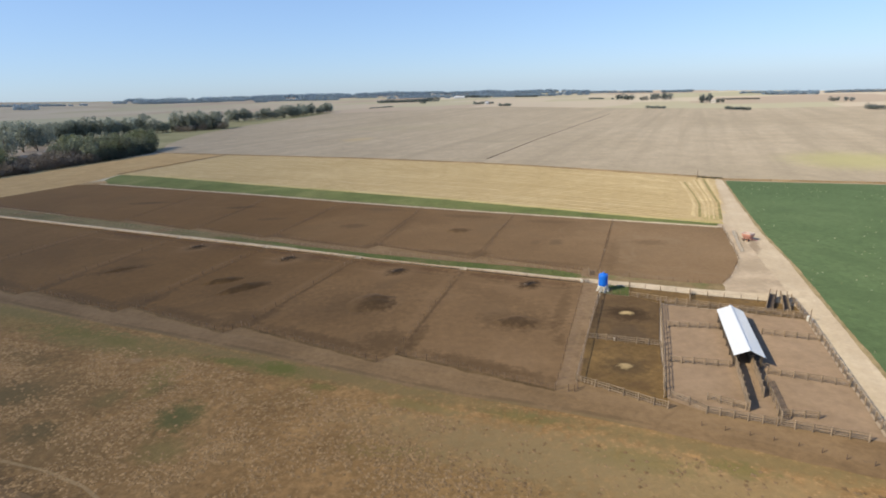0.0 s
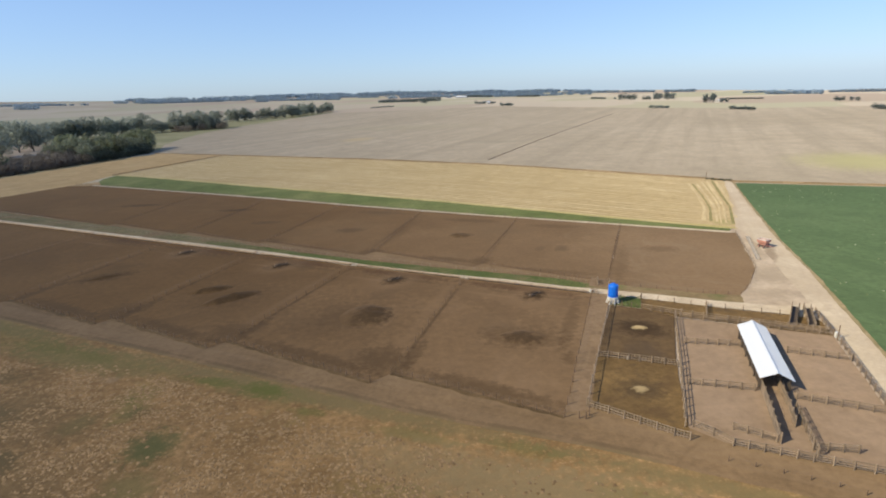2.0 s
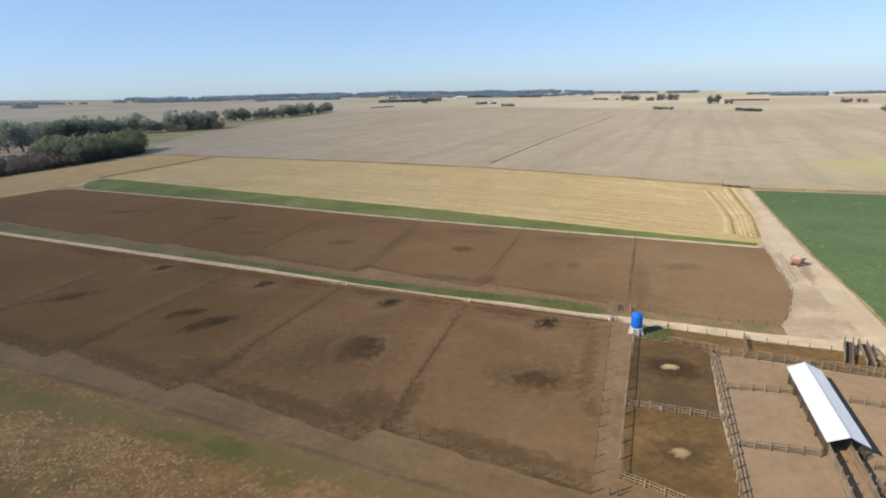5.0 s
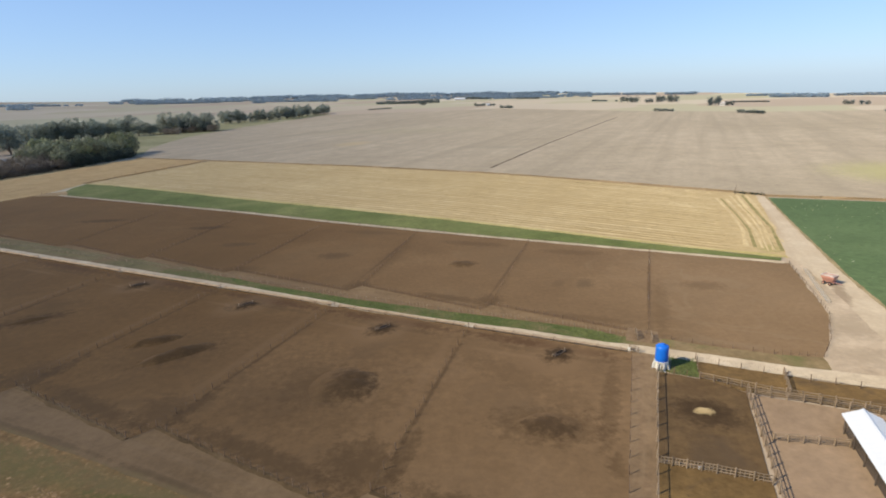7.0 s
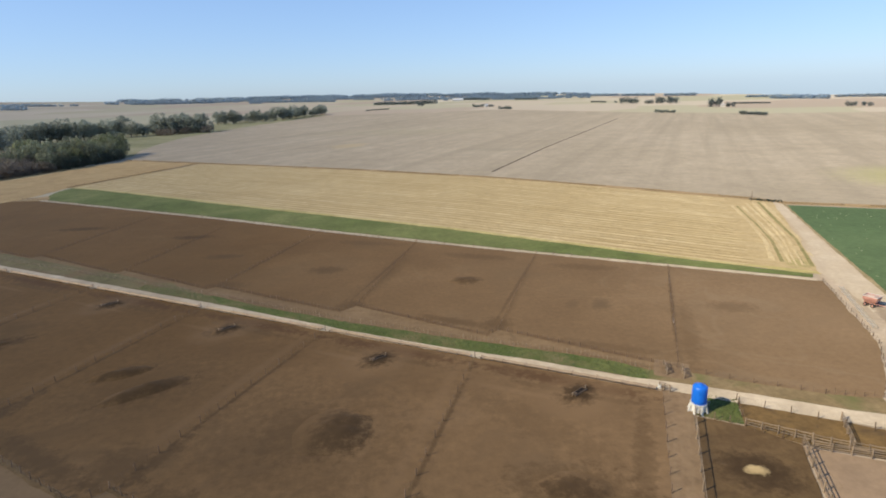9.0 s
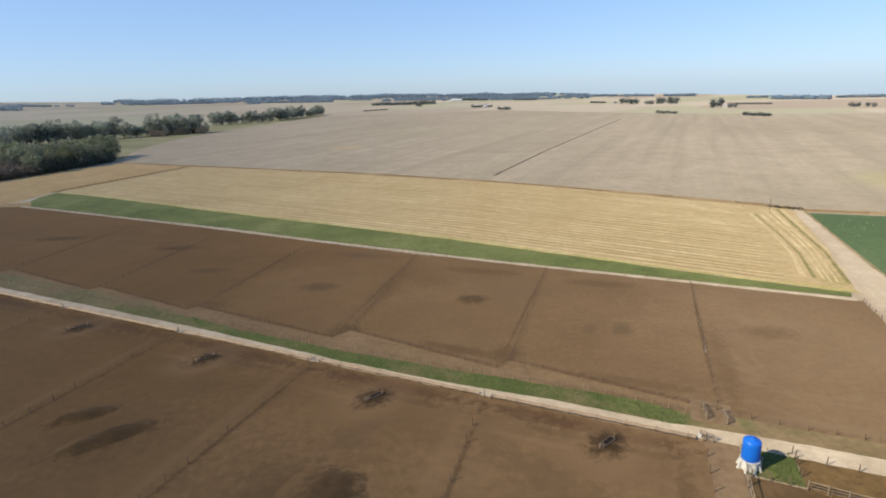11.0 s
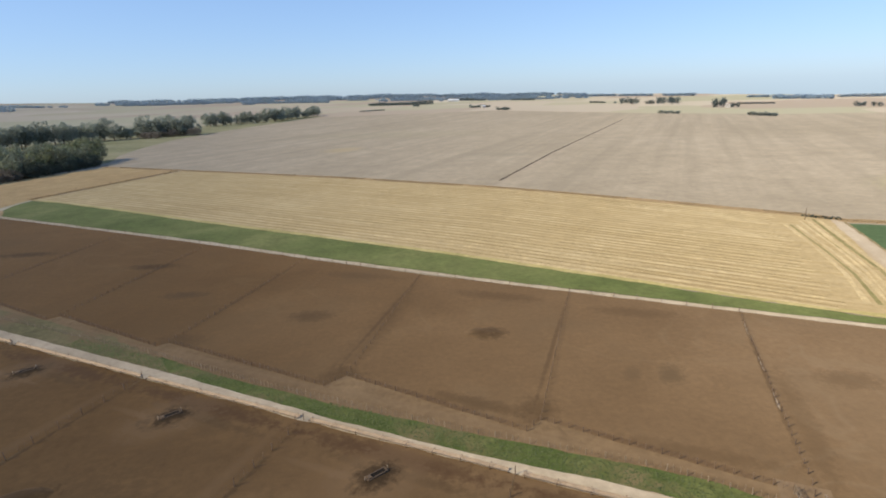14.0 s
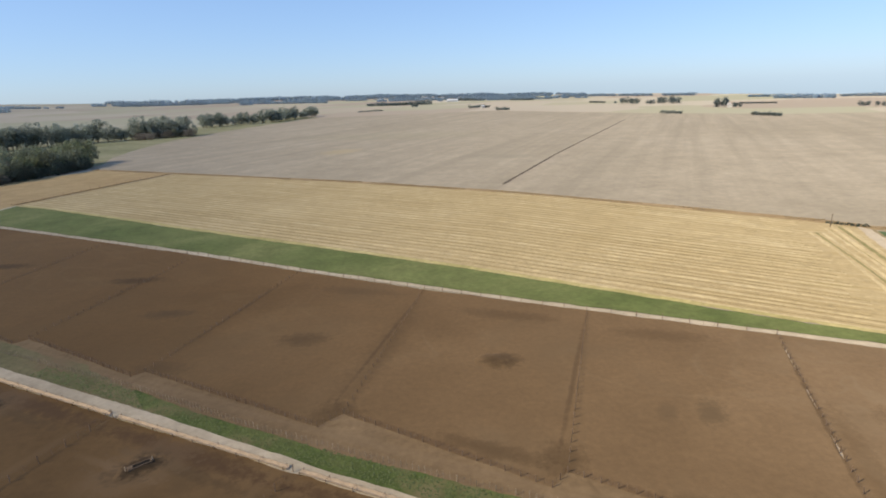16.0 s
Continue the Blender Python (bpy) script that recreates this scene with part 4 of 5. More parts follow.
wire_fence([(-14.6, 128.6), (-8.6, 128.1), (-2.0, 126.0)], "low wire fence on wooden posts below the tank lawn", 2.4, 1)
wire_fence([(-9.1, 135.3), (-8.6, 128.3)], "low wire fence on wooden posts beside the tank lawn", 2.4, 1)
rail_fence([(-1.9, 126.0), (-0.9, 105), (-0.3, 86.0)], "tall timber fence of three rails between two yards", rails=3, high=1.5, bay=2.4)
rail_fence([(0.75, 86.3), (3.3, 85.1), (5.6, 83.5), (14.7, 83.3), (25.4, 83.2)], TIMBER)
rail_fence([(0.0, 113.6), (9.2, 115.3)], TIMBER)
rail_fence([(0.4, 98.3), (9.9, 99.5)], TIMBER)
rail_fence([(-0.9, 125.4), (8, 125.9), (17, 125.6), (25.6, 125.2)], TIMBER)
rail_fence([(-8.6, 128.2), (1.4, 126.9), (10, 126.7), (24.6, 126.3)], TIMBER, rails=3)
rail_fence([(16.6, 115.2), (26.1, 115.2)], TIMBER)
rail_fence([(15.4, 98.9), (26.8, 98.4)], TIMBER)
rail_fence([(24.7, 136.0), (25.7, 125.3)], TIMBER)
rail_fence([(25.9, 123.6), (27.2, 97.2), (28.0, 83.2)], TIMBER)
rail_fence([(4.3, 134.2), (4.1, 127.2)], TIMBER)
rail_fence([(5.9, 87.4), (11.0, 86.2)], TIMBER, rails=4)
rail_fence([(15.1, 85.9), (20.4, 87.0)], TIMBER, rails=4)
BOARDED = "close-boarded timber side of the working chute"
rail_fence([(13.9, 90.8), (13.95, 95.2), (13.3, 104.0)], BOARDED, rails=6, high=1.7, solid=True)
rail_fence([(14.6, 95.2), (15.0, 90), (15.35, 84.4)], "timber rail fence of the working chute", rails=5, high=1.6)
rail_fence([(11.45, 86.0), (11.15, 95.4), (10.9, 100.2), (11.5, 104.0)], BOARDED, rails=6, high=1.8, solid=True)
wire_fence([(-8.9, 134.3), (-2, 133.9), (8, 132.9), (18, 132.9)], "wire fence on wooden posts beside the feed road", 3.5, 0)


def timber_gate(a, b, label):
    """An open slatted gate with a diagonal brace."""
    p, q = W(*a), W(*b)
    e = q - p
    g = thing("timber_gate", p, label, "gate", "lane gates", math.atan2(e.y, e.x))
    n = e.length
    for x in (0.08, n / 2, n - 0.08):
        piece("upright", STOUT, g, Matrix.Translation((x, 0, 0)) @ Matrix.Diagonal((0.8, 0.8, 0.8, 1)))
    for k in range(5):
        piece("slat", RAIL, g, pose(n / 2, 0.1, 0.25 + 0.24 * k) @ Matrix.Diagonal((n, 1, 0.5, 1)))
    d = math.hypot(n, 1.0)
    piece("brace", RAIL, g, pose(n / 2, 0.16, 0.72, 0, -math.degrees(math.atan2(1.0, n))) @ Matrix.Diagonal((d, 1, 0.5, 1)))


timber_gate((-19.8, 143.2), (-19.2, 140.1), "open slatted timber gate at the lane")
timber_gate((-16.9, 142.6), (-16.5, 139.6), "open slatted timber gate at the lane")
timber_gate((-20.4, 135.2), (-18.6, 134.4), "short slatted timber gate beside the road")


# ---- feed bunks along the road, water troughs ----
M_CANVAS = paint_material("dusty_canvas", (0.3132, 0.2306, 0.1566), 0.9, 0, 0.3, 1.5, dirt=(0.2784, 0.2001, 0.1392))
M_WATER = paint_material("dark_trough_water", (0.018, 0.013, 0.008), 0.6, 0, 0.1, 1.0)
M_WATER.node_tree.nodes["Principled BSDF"].inputs["Specular IOR Level"].default_value = 0.1


def feed_bunk(a, b):
    """A sagging canvas trough hung between pairs of posts."""
    p, q = W(*a), W(*b)
    e = q - p
    n = e.length
    k = thing("feed_bunk", p, "long dusty canvas feed bunk hung between paired posts", "feed bunk", "feed bunks", math.atan2(e.y, e.x))
    bm = bmesh.new()
    rows = []
    steps = max(2, round(n / 1.4))
    for i in range(steps + 1):
        sag = 0.06 * (i % 2)
        rows.append([bm.verts.new((n * i / steps, y, z - sag)) for y, z in ((-0.38, 0.48), (-0.3, 0.26), (-0.1, 0.15), (0.1, 0.15), (0.3, 0.26), (0.38, 0.48),
                                                                          (0.36, 0.48), (0.28, 0.28), (0.1, 0.18), (-0.1, 0.18), (-0.28, 0.28), (-0.36, 0.48))])
    for r, s in zip(rows, rows[1:]):
        for i in range(12):
            bm.faces.new((r[i], s[i], s[(i + 1) % 12], r[(i + 1) % 12]))
    bmesh.ops.recalc_face_normals(bm, faces=bm.faces[:])
    part("trough", bm, M_CANVAS, k, "pale dusty canvas trough")
    for i in range(int(n / 4.15) + 1):
        x = 0.3 + i * 4.15
        for y in (-0.44, 0.44):
            piece("post", POST, k, pose(x, y, 0, rng.uniform(-4, 4), rng.uniform(-4, 4), 0) @ Matrix.Diagonal((0.9, 0.9, 0.48, 1)))
        piece("crossbar", RAIL, k, pose(x, 0, 0.52, 0, 0, 90) @ Matrix.Diagonal((1.0, 1.0, 0.35, 1)))


for i in range(6):
    a, b = Vector(S_TOP[i]), Vector(S_TOP[i + 1])
    d = (b - a).normalized()
    feed_bunk(tuple(a + d * 1.0 + Vector((0, 0.15))), tuple(b - d * 1.0 + Vector((0, 0.15))))


def concrete_bunk(a, b):
    """A row of low cast troughs laid end to end."""
    p, q = W(*a), W(*b)
    e = q - p
    k = thing("concrete_bunk", p, "long low row of pale concrete feed troughs", "feed bunk", "", math.atan2(e.y, e.x))
    bm = bmesh.new()
    for y in (-0.42, 0.42):
        box(bm, (2.36, 0.12, 0.36), pose(1.2, y, 0.15))
    box(bm, (2.36, 0.72, 0.14), pose(1.2, 0, 0.08))
    bmesh.ops.bevel(bm, geom=bm.edges[:], offset=0.02, segments=1, affect="EDGES")
    me = mesh_of(bm, "trough_section", M_CONC2)
    for i in range(int(e.length / 2.4)):
        piece("trough_section", me, k, pose(2.4 * i, rng.uniform(-0.04, 0.04), 0, 0, 0, rng.uniform(-0.6, 0.6)))


def water_trough(u, v, turn):
    t = thing("water_trough", W(u, v), "low grey concrete water trough in churned mud", "water trough", "water troughs", turn - GA)
    bm = bmesh.new()
    for x, y, sx, sy in ((0, 0.42, 3.1, 0.16), (0, -0.42, 3.1, 0.16), (1.47, 0, 0.16, 0.68), (-1.47, 0, 0.16, 0.68)):
        box(bm, (sx, sy, 0.5), pose(x, y, 0.2))
    box(bm, (2.9, 0.74, 0.2), pose(0, 0, 0.08))
    bmesh.ops.bevel(bm, geom=bm.edges[:], offset=0.015, segments=1, affect="EDGES")
    part("basin", bm, M_MUDCONC, t)
    bm = bmesh.new()
    box(bm, (2.8, 0.7, 0.04), pose(0, 0, 0.34))
    part("water", bm, M_WATER, t, "dark still water")
    for x in (-1.75, 1.75):
        piece("guard_post", STOUT, t, pose(x, 0, 0, rng.uniform(-5, 5), rng.uniform(-5, 5), 0) @ Matrix.Diagonal((0.8, 0.8, 0.55, 1)))
    bm = bmesh.new()
    box(bm, (0.6, 0.7, 0.22), pose(-1.1, 0, 0.45))
    bmesh.ops.bevel(bm, geom=bm.edges[:], offset=0.02, segments=1, affect="EDGES")
    part("float_cover", bm, M_MUDCONC, t, "muddy concrete cover over the float valve")


concrete_bunk((18.3, 196), (18.6, 170))
for u, v in TROUGHS:
    water_trough(u, v, radians(62))


# ---- water tank ----
def water_tank():
    t = thing("water_tank", (41.75, 124.4, 0), "tall blue plastic water tank on a whitewashed splayed base", "water tank", "", -GA)
    bm = bmesh.new()
    seg, zb = 40, 1.4
    prof = [(1.02, 0.0), (1.07, 0.06), (1.07, 0.9), (1.067, 0.92), (1.07, 0.94), (1.07, 1.78), (1.067, 1.80), (1.07, 1.82), (1.07, 2.62), (1.0, 2.73), (0.72, 2.90), (0.36, 3.0), (0.34, 3.05), (0.05, 3.06)]
    rows = [[bm.verts.new((r * math.cos(2 * math.pi * j / seg), r * math.sin(2 * math.pi * j / seg), zb + z)) for j in range(seg)] for r, z in prof]
    for a, b in zip(rows, rows[1:]):
        for j in range(seg):
            bm.faces.new((a[j], a[(j + 1) % seg], b[(j + 1) % seg], b[j]))
    bm.faces.new(rows[0][::-1])
    bm.faces.new(rows[-1])
    part("tank_body", bm, M_BLUE, t, "smooth bright blue plastic body", True)
    bm = bmesh.new()
    tube(bm, (0, 0, zb + 3.02), (0, 0, zb + 3.14), 0.32, 0.27, 20)
    part("lid", bm, M_BLUE, t, "round blue screw lid")
    bm = bmesh.new()
    tube(bm, (0, 0, -0.1), (0, 0, zb - 0.17), 1.05, 1.05, 24)
    tube(bm, (0, 0, zb - 0.17), (0, 0, zb), 1.22, 1.22, 24)
    part("base_slab", bm, M_LIME, t, "whitewashed round base")
    for k in range(8):
        bm = bmesh.new()
        pts = [(0.7, -0.1), (1.6, -0.1), (1.52, 0.1), (1.18, zb - 0.18), (0.7, zb - 0.18)]
        lo = [bm.verts.new((x, -0.14, z)) for x, z in pts]
        hi = [bm.verts.new((x, 0.14, z)) for x, z in pts]
        bm.faces.new(lo[::-1])
        bm.faces.new(hi)
        for i in range(5):
            bm.faces.new((lo[i], lo[(i + 1) % 5], hi[(i + 1) % 5], hi[i]))
        bmesh.ops.recalc_face_normals(bm, faces=bm.faces[:])
        part("buttress", bm, M_LIME, t).rotation_euler = (0, 0, 2 * math.pi * (k + 0.5) / 8)
    bm = bmesh.new()
    tube(bm, (1.05, 0.4, zb + 0.2), (1.5, 0.45, zb + 0.15), 0.05, 0.05, 8)
    tube(bm, (1.5, 0.45, zb + 0.17), (1.5, 0.45, 0.0), 0.05, 0.05, 8)
    part("outlet_pipe", bm, M_STEEL, t, "grey outlet pipe")


water_tank()


# ---- cattle-handling shed ----
def shed():
    a, b = W(12.75, 99.7), W(11.3, 120.0)
    e = b - a
    n = e.length
    s = thing("handling_shed", (a + b) / 2, "open cattle shed with a white sheet-metal gable roof on timber posts", "shed", "", math.atan2(e.y, e.x))
    half, eave, top = 2.32, 2.4, 3.5
    slope = math.atan2(top - eave, half)
    run = math.hypot(top - eave, half) + 0.12
    bm = bmesh.new()
    box(bm, (1.03, run, 0.008), pose(0, -run / 2, 0))
    for k in range(4):
        box(bm, (0.05, run - 0.01, 0.03), pose(-0.38 + 0.25 * k, -run / 2, 0.016))
    panel = mesh_of(bm, "roof_panel", M_TIN)
    count = round(n)
    for i in range(count):
        x = -n / 2 + n / count * (i + 0.5)
        lift = 0.008 * (i % 2)
        for side in (1, -1):
            m = Matrix.Translation((x, 0, top + lift)) @ Matrix.Rotation(0 if side > 0 else math.pi, 4, "Z") @ Matrix.Rotation(slope, 4, "X")
            piece("roof_panel", panel, s, m @ pose(0, 0, rng.uniform(-0.004, 0.004), 0, 0, rng.uniform(-0.15, 0.15)))
    bm = bmesh.new()
    for side in (1, -1):
        box(bm, (n + 0.1, 0.3, 0.012), Matrix.Translation((0, side * 0.14, top + 0.0)) @ Matrix.Rotation(-side * slope, 4, "X"))
    part("ridge_cap", bm, M_TIN, s, "folded white ridge cap")
    bm = bmesh.new()
    tube(bm, (0, 0, -0.1), (0, 0, eave - 0.05), 0.12, 0.1, 9)
    leg = mesh_of(bm, "post", M_DARKWOOD)
    bm = bmesh.new()
    box(bm, (0.08, half * 2 + 0.1, 0.18), pose(0, 0, eave - 0.12))
    for side in (1, -1):
        box(bm, (0.07, run - 0.15, 0.14), Matrix.Translation((0, side * half / 2, (eave + top) / 2 - 0.13)) @ Matrix.Rotation(-side * slope, 4, "X"))
    box(bm, (0.07, 0.1, top - eave - 0.1), pose(0, 0, (eave + top) / 2 - 0.08))
    truss = mesh_of(bm, "truss", M_DARKWOOD)
    for i in range(6):
        x = -n / 2 + 1.3 + (n - 2.6) * i / 5
        piece("truss", truss, s, pose(x, 0, 0))
        for side in (1, -1):
            piece("post", leg, s, pose(x, side * (half - 0.15), 0))
    for side in (1, -1):
        for f in (0.1, 0.45, 0.85):
            bm = bmesh.new()
            box(bm, (n, 0.06, 0.1), Matrix.Translation((0, side * half * f, eave + (top - eave) * (1 - f) - 0.06)) @ Matrix.Rotation(-side * slope, 4, "X"))
            part("purlin", bm, M_DARKWOOD, s)
        for j in range(5):
            for i in range(5):
                x = -n / 2 + 0.3 + (n - 0.6) * (i + 0.5) / 5
                piece("side_board", DARKBOARD, s, pose(x, side * (half - 0.3), 0.3 + 0.3 * j) @ Matrix.Diagonal(((n - 0.6) / 5, 1, 1.5, 1)))
    for j in range(6):
        for i in range(5):
            x = -n / 2 + 0.3 + (n - 0.6) * (i + 0.5) / 5
            for y in (0.45, -0.45) if i else ():
                piece("race_board", DARKBOARD, s, pose(x, y, 0.25 + 0.28 * j) @ Matrix.Diagonal(((n - 0.6) / 5, 1, 1.6, 1)))


shed()


# ---- loading chutes at the yard's end ----
def loading_chute(a, b, wide=1.1):
    """A boarded ramp that climbs from the pen to the height of a lorry's floor."""
    p, q = W(*a), W(*b)
    e = q - p
    n = e.length
    c = thing("loading_chute", p, "weathered boarded cattle loading ramp", "loading chute", "loading chutes", math.atan2(e.y, e.x))
    rise = 0.9
    ang = math.degrees(math.atan2(rise, n))
    bm = bmesh.new()
    box(bm, (n, wide, 0.07), pose(n / 2, 0, rise / 2, 0, -ang))
    part("ramp_floor", bm, M_DARKWOOD, c)
    for side in (1, -1):
        for i in range(5):
            x = n * i / 4
            piece("post", STOUT, c, pose(min(max(x, 0.1), n - 0.1), side * (wide / 2 + 0.1), 0) @ Matrix.Diagonal((0.8, 0.8, (1.1 + rise * i / 4) / 1.65, 1)))
        for k in range(4):
            piece("board", RAIL, c, pose(n / 2, side * wide / 2, rise / 2 + 0.15 + 0.25 * k, 0, -ang) @ Matrix.Diagonal((n, 1, 1.6, 1)))


loading_chute((19.6, 128.5), (21.3, 136.6))
loading_chute((22.9, 129.0), (23.3, 136.4))


# ---- feed wagon on the yard ----
def feed_wagon():
    c = Vector((97.6, 158.9, 0))
    w = thing("feed_wagon", c, "faded red feed wagon heaped with pale feed", "wagon", "", radians(-62))
    w.scale = (0.92, 1.1, 1.0)
    bm = bmesh.new()
    lo = [bm.verts.new((x, y, 0.75)) for x, y in ((-1.0, -0.55), (1.0, -0.55), (1.0, 0.55), (-1.0, 0.55))]
    mid = [bm.verts.new((x, y, 1.7)) for x, y in ((-1.45, -1.05), (1.45, -1.05), (1.45, 1.05), (-1.45, 1.05))]
    up = [bm.verts.new((x, y, 2.25)) for x, y in ((-1.5, -1.1), (1.5, -1.1), (1.5, 1.1), (-1.5, 1.1))]
    inn = [bm.verts.new((x, y, 2.25)) for x, y in ((-1.42, -1.02), (1.42, -1.02), (1.42, 1.02), (-1.42, 1.02))]
    bot = [bm.verts.new((x, y, 1.25)) for x, y in ((-1.0, -0.7), (1.0, -0.7), (1.0, 0.7), (-1.0, 0.7))]
    for a, b in ((lo, mid), (mid, up), (up, inn), (inn, bot)):
        for i in range(4):
            bm.faces.new((a[i], a[(i + 1) % 4], b[(i + 1) % 4], b[i]))
    bm.faces.new(lo[::-1])
    bm.faces.new(bot)
    bmesh.ops.recalc_face_normals(bm, faces=bm.faces[:])
    part("hopper", bm, M_RED, w)
    bm = bmesh.new()
    edge = [bm.verts.new((x, y, 2.12)) for x, y in ((-1.38, -0.98), (1.38, -0.98), (1.38, 0.98), (-1.38, 0.98))]
    top = [bm.verts.new((x, y, z)) for x, y, z in ((-0.6, -0.4, 2.42), (0.5, -0.35, 2.5), (0.6, 0.4, 2.45), (-0.5, 0.45, 2.38))]
    for i in range(4):
        bm.faces.new((edge[i], edge[(i + 1) % 4], top[(i + 1) % 4], top[i]))
    bm.faces.new(top)
    part("feed_load", bm, M_FEED, w, "pale pinkish heap of feed")
    bm = bmesh.new()
    for y in (1.1, -1.1):
        box(bm, (3.06, 0.09, 0.12), pose(0, y, 2.28))
    for x in (1.5, -1.5):
        box(bm, (0.09, 2.2, 0.12), pose(x, 0, 2.28))
    part("rim", bm, M_LIME, w, "pale painted rim")
    bm = bmesh.new()
    box(bm, (2.8, 1.0, 0.14), pose(0, 0, 0.66))
    box(bm, (1.8, 0.12, 0.12), pose(2.2, 0, 0.6))
    part("chassis", bm, M_RED, w)
    bm = bmesh.new()
    box(bm, (0.9, 0.5, 0.06), pose(-0.2, 1.4, 1.15, -25))
    part("discharge_chute", bm, M_LIME, w, "pale sheet-metal discharge chute")
    for x in (0.75, -0.75):
        for y in (0.95, -0.95):
            bm = bmesh.new()
            tube(bm, (x, y - 0.13, 0.42), (x, y + 0.13, 0.42), 0.42, 0.42, 18)
            bmesh.ops.bevel(bm, geom=[g for g in bm.edges if len(g.link_faces) == 2 and g.calc_face_angle() > 1], offset=0.04, segments=2, affect="EDGES")
            tyre = part("wheel", bm, M_DARK, w, "dark rubber wheel")
            bm = bmesh.new()
            tube(bm, (x, y - 0.14, 0.42), (x, y + 0.14, 0.42), 0.2, 0.2, 12)
            part("hub", bm, M_RED, tyre, "red wheel hub")


feed_wagon()


def pole(x, y, h, lean, label):
    p = thing("pole", (x, y, 0), label, "pole")
    bm = bmesh.new()
    tube(bm, (0, 0, -0.2), (lean, 0, h), 0.12, 0.07, 8)
    part("shaft", bm, M_POST, p)


pole(76.2, 101.6, 2.7, 0.05, "tall weathered post beside the yard gate")
far_pole = W(10.7, 296.5)
pole(far_pole.x, far_pole.y, 4.6, 0.1, "lone weathered wooden pole at the field's corner")


for u, v in ((-14.6, 83.2), (-13.7, 83.4), (-13.4, 84.4)):
    q = W(u, v)
    pole(q.x, q.y, 1.3, rng.uniform(-0.08, 0.08), "stout weathered post at the end of the lane")


def gate_post(u, v, h):
    p = thing("gate_post", W(u, v), "squat whitewashed gate post", "gate post", "gate posts", rng.uniform(0, 1))
    bm = bmesh.new()
    box(bm, (0.5, 0.5, h), pose(0, 0, h / 2 - 0.05))
    bmesh.ops.bevel(bm, geom=bm.edges[:], offset=0.03, segments=1, affect="EDGES")
    part("shaft", bm, M_LIME, p)


gate_post(26.0, 124.9, 1.1)
gate_post(26.3, 123.8, 0.9)
gate_post(-20.3, 135.3, 0.7)

# ---- small things in the yards ----
M_WHITEPL = paint_material("white_plastic", (0.6264, 0.609, 0.5742), 0.5, 0, 0.2, 4.0, dirt=(0.3915, 0.3132, 0.2262))


def bucket(u, v, r, h):
    """An open bucket with a rolled rim and a wire handle."""
    g = thing("bucket", W(u, v, 0.02), "white plastic bucket standing beside a timber fence", "bucket")
    bm = bmesh.new()
    prof = [(0.02, 0.0), (r * 0.8, 0.0), (r, h - 0.03), (r + 0.02, h - 0.02), (r + 0.02, h), (r - 0.02, h), (r * 0.78, 0.03), (0.02, 0.03)]
    rows = [[bm.verts.new((a * math.cos(j * math.pi / 8), a * math.sin(j * math.pi / 8), z)) for j in range(16)] for a, z in prof]
    for a, b in zip(rows, rows[1:]):
        for j in range(16):
            bm.faces.new((a[j], a[(j + 1) % 16], b[(j + 1) % 16], b[j]))
    part("shell", bm, M_WHITEPL, g)
    bm = bmesh.new()
    ring = [Vector((r * math.cos(a), 0.05, h + r * 0.5 * math.sin(a))) for a in [math.pi * k / 8 for k in range(9)]]
    for a, b in zip(ring, ring[1:]):
        tube(bm, a, b, 0.008, 0.008, 5)
    part("handle", bm, M_STEEL, g, "thin wire handle")


bucket(-9.5, 104.1, 0.2, 0.4)

# ---- trees ----
def limb(bm, a, b, r0, r1, sides=6, bend=0.3):
    """A crooked tapered limb in three lengths."""
    a, b = Vector(a), Vector(b)
    last, rl = a, r0
    for i in (1, 2, 3):
        f = i / 3
        p = a.lerp(b, f) + Vector((rng.uniform(-bend, bend), rng.uniform(-bend, bend), 0)) * (0 if i == 3 else 1)
        r = r0 + (r1 - r0) * f
        tube(bm, last, p, rl, r, sides, i == 3)
        last, rl = p, r


def foliage(lobes, per, size, inner=0.72):
    """Leaf sprays scattered through uneven lobes, thicker towards the outside; as plain arrays."""
    verts, faces = [], []
    for (cx, cy, cz, rx, ry, rz) in lobes:
        for _ in range(per):
            d = Vector((rng.gauss(0, 1), rng.gauss(0, 1), rng.gauss(0, 1))).normalized() * rng.uniform(inner, 1.08)
            c = Vector((cx + d.x * rx, cy + d.y * ry, cz + d.z * rz))
            s = size * rng.uniform(0.6, 1.3)
            face = (d.normalized() + Vector((rng.gauss(0, 0.35), rng.gauss(0, 0.35), rng.gauss(0.2, 0.35)))).normalized()
            u = face.cross(Vector((rng.gauss(0, 1), rng.gauss(0, 1), rng.gauss(0, 1)))).normalized()
            w = face.cross(u)
            k = len(verts)
            verts += [c + u * s * 0.6, c + w * s * 0.4, c - u * s * 0.6, c - w * s * 0.45]
            faces.append((k, k + 1, k + 2, k + 3))
    return verts, faces


def data_mesh(name, verts, faces, mat):
    me = bpy.data.meshes.new(name)
    me.from_pydata([tuple(v) for v in verts], [], faces)
    me.materials.append(mat)
    return me


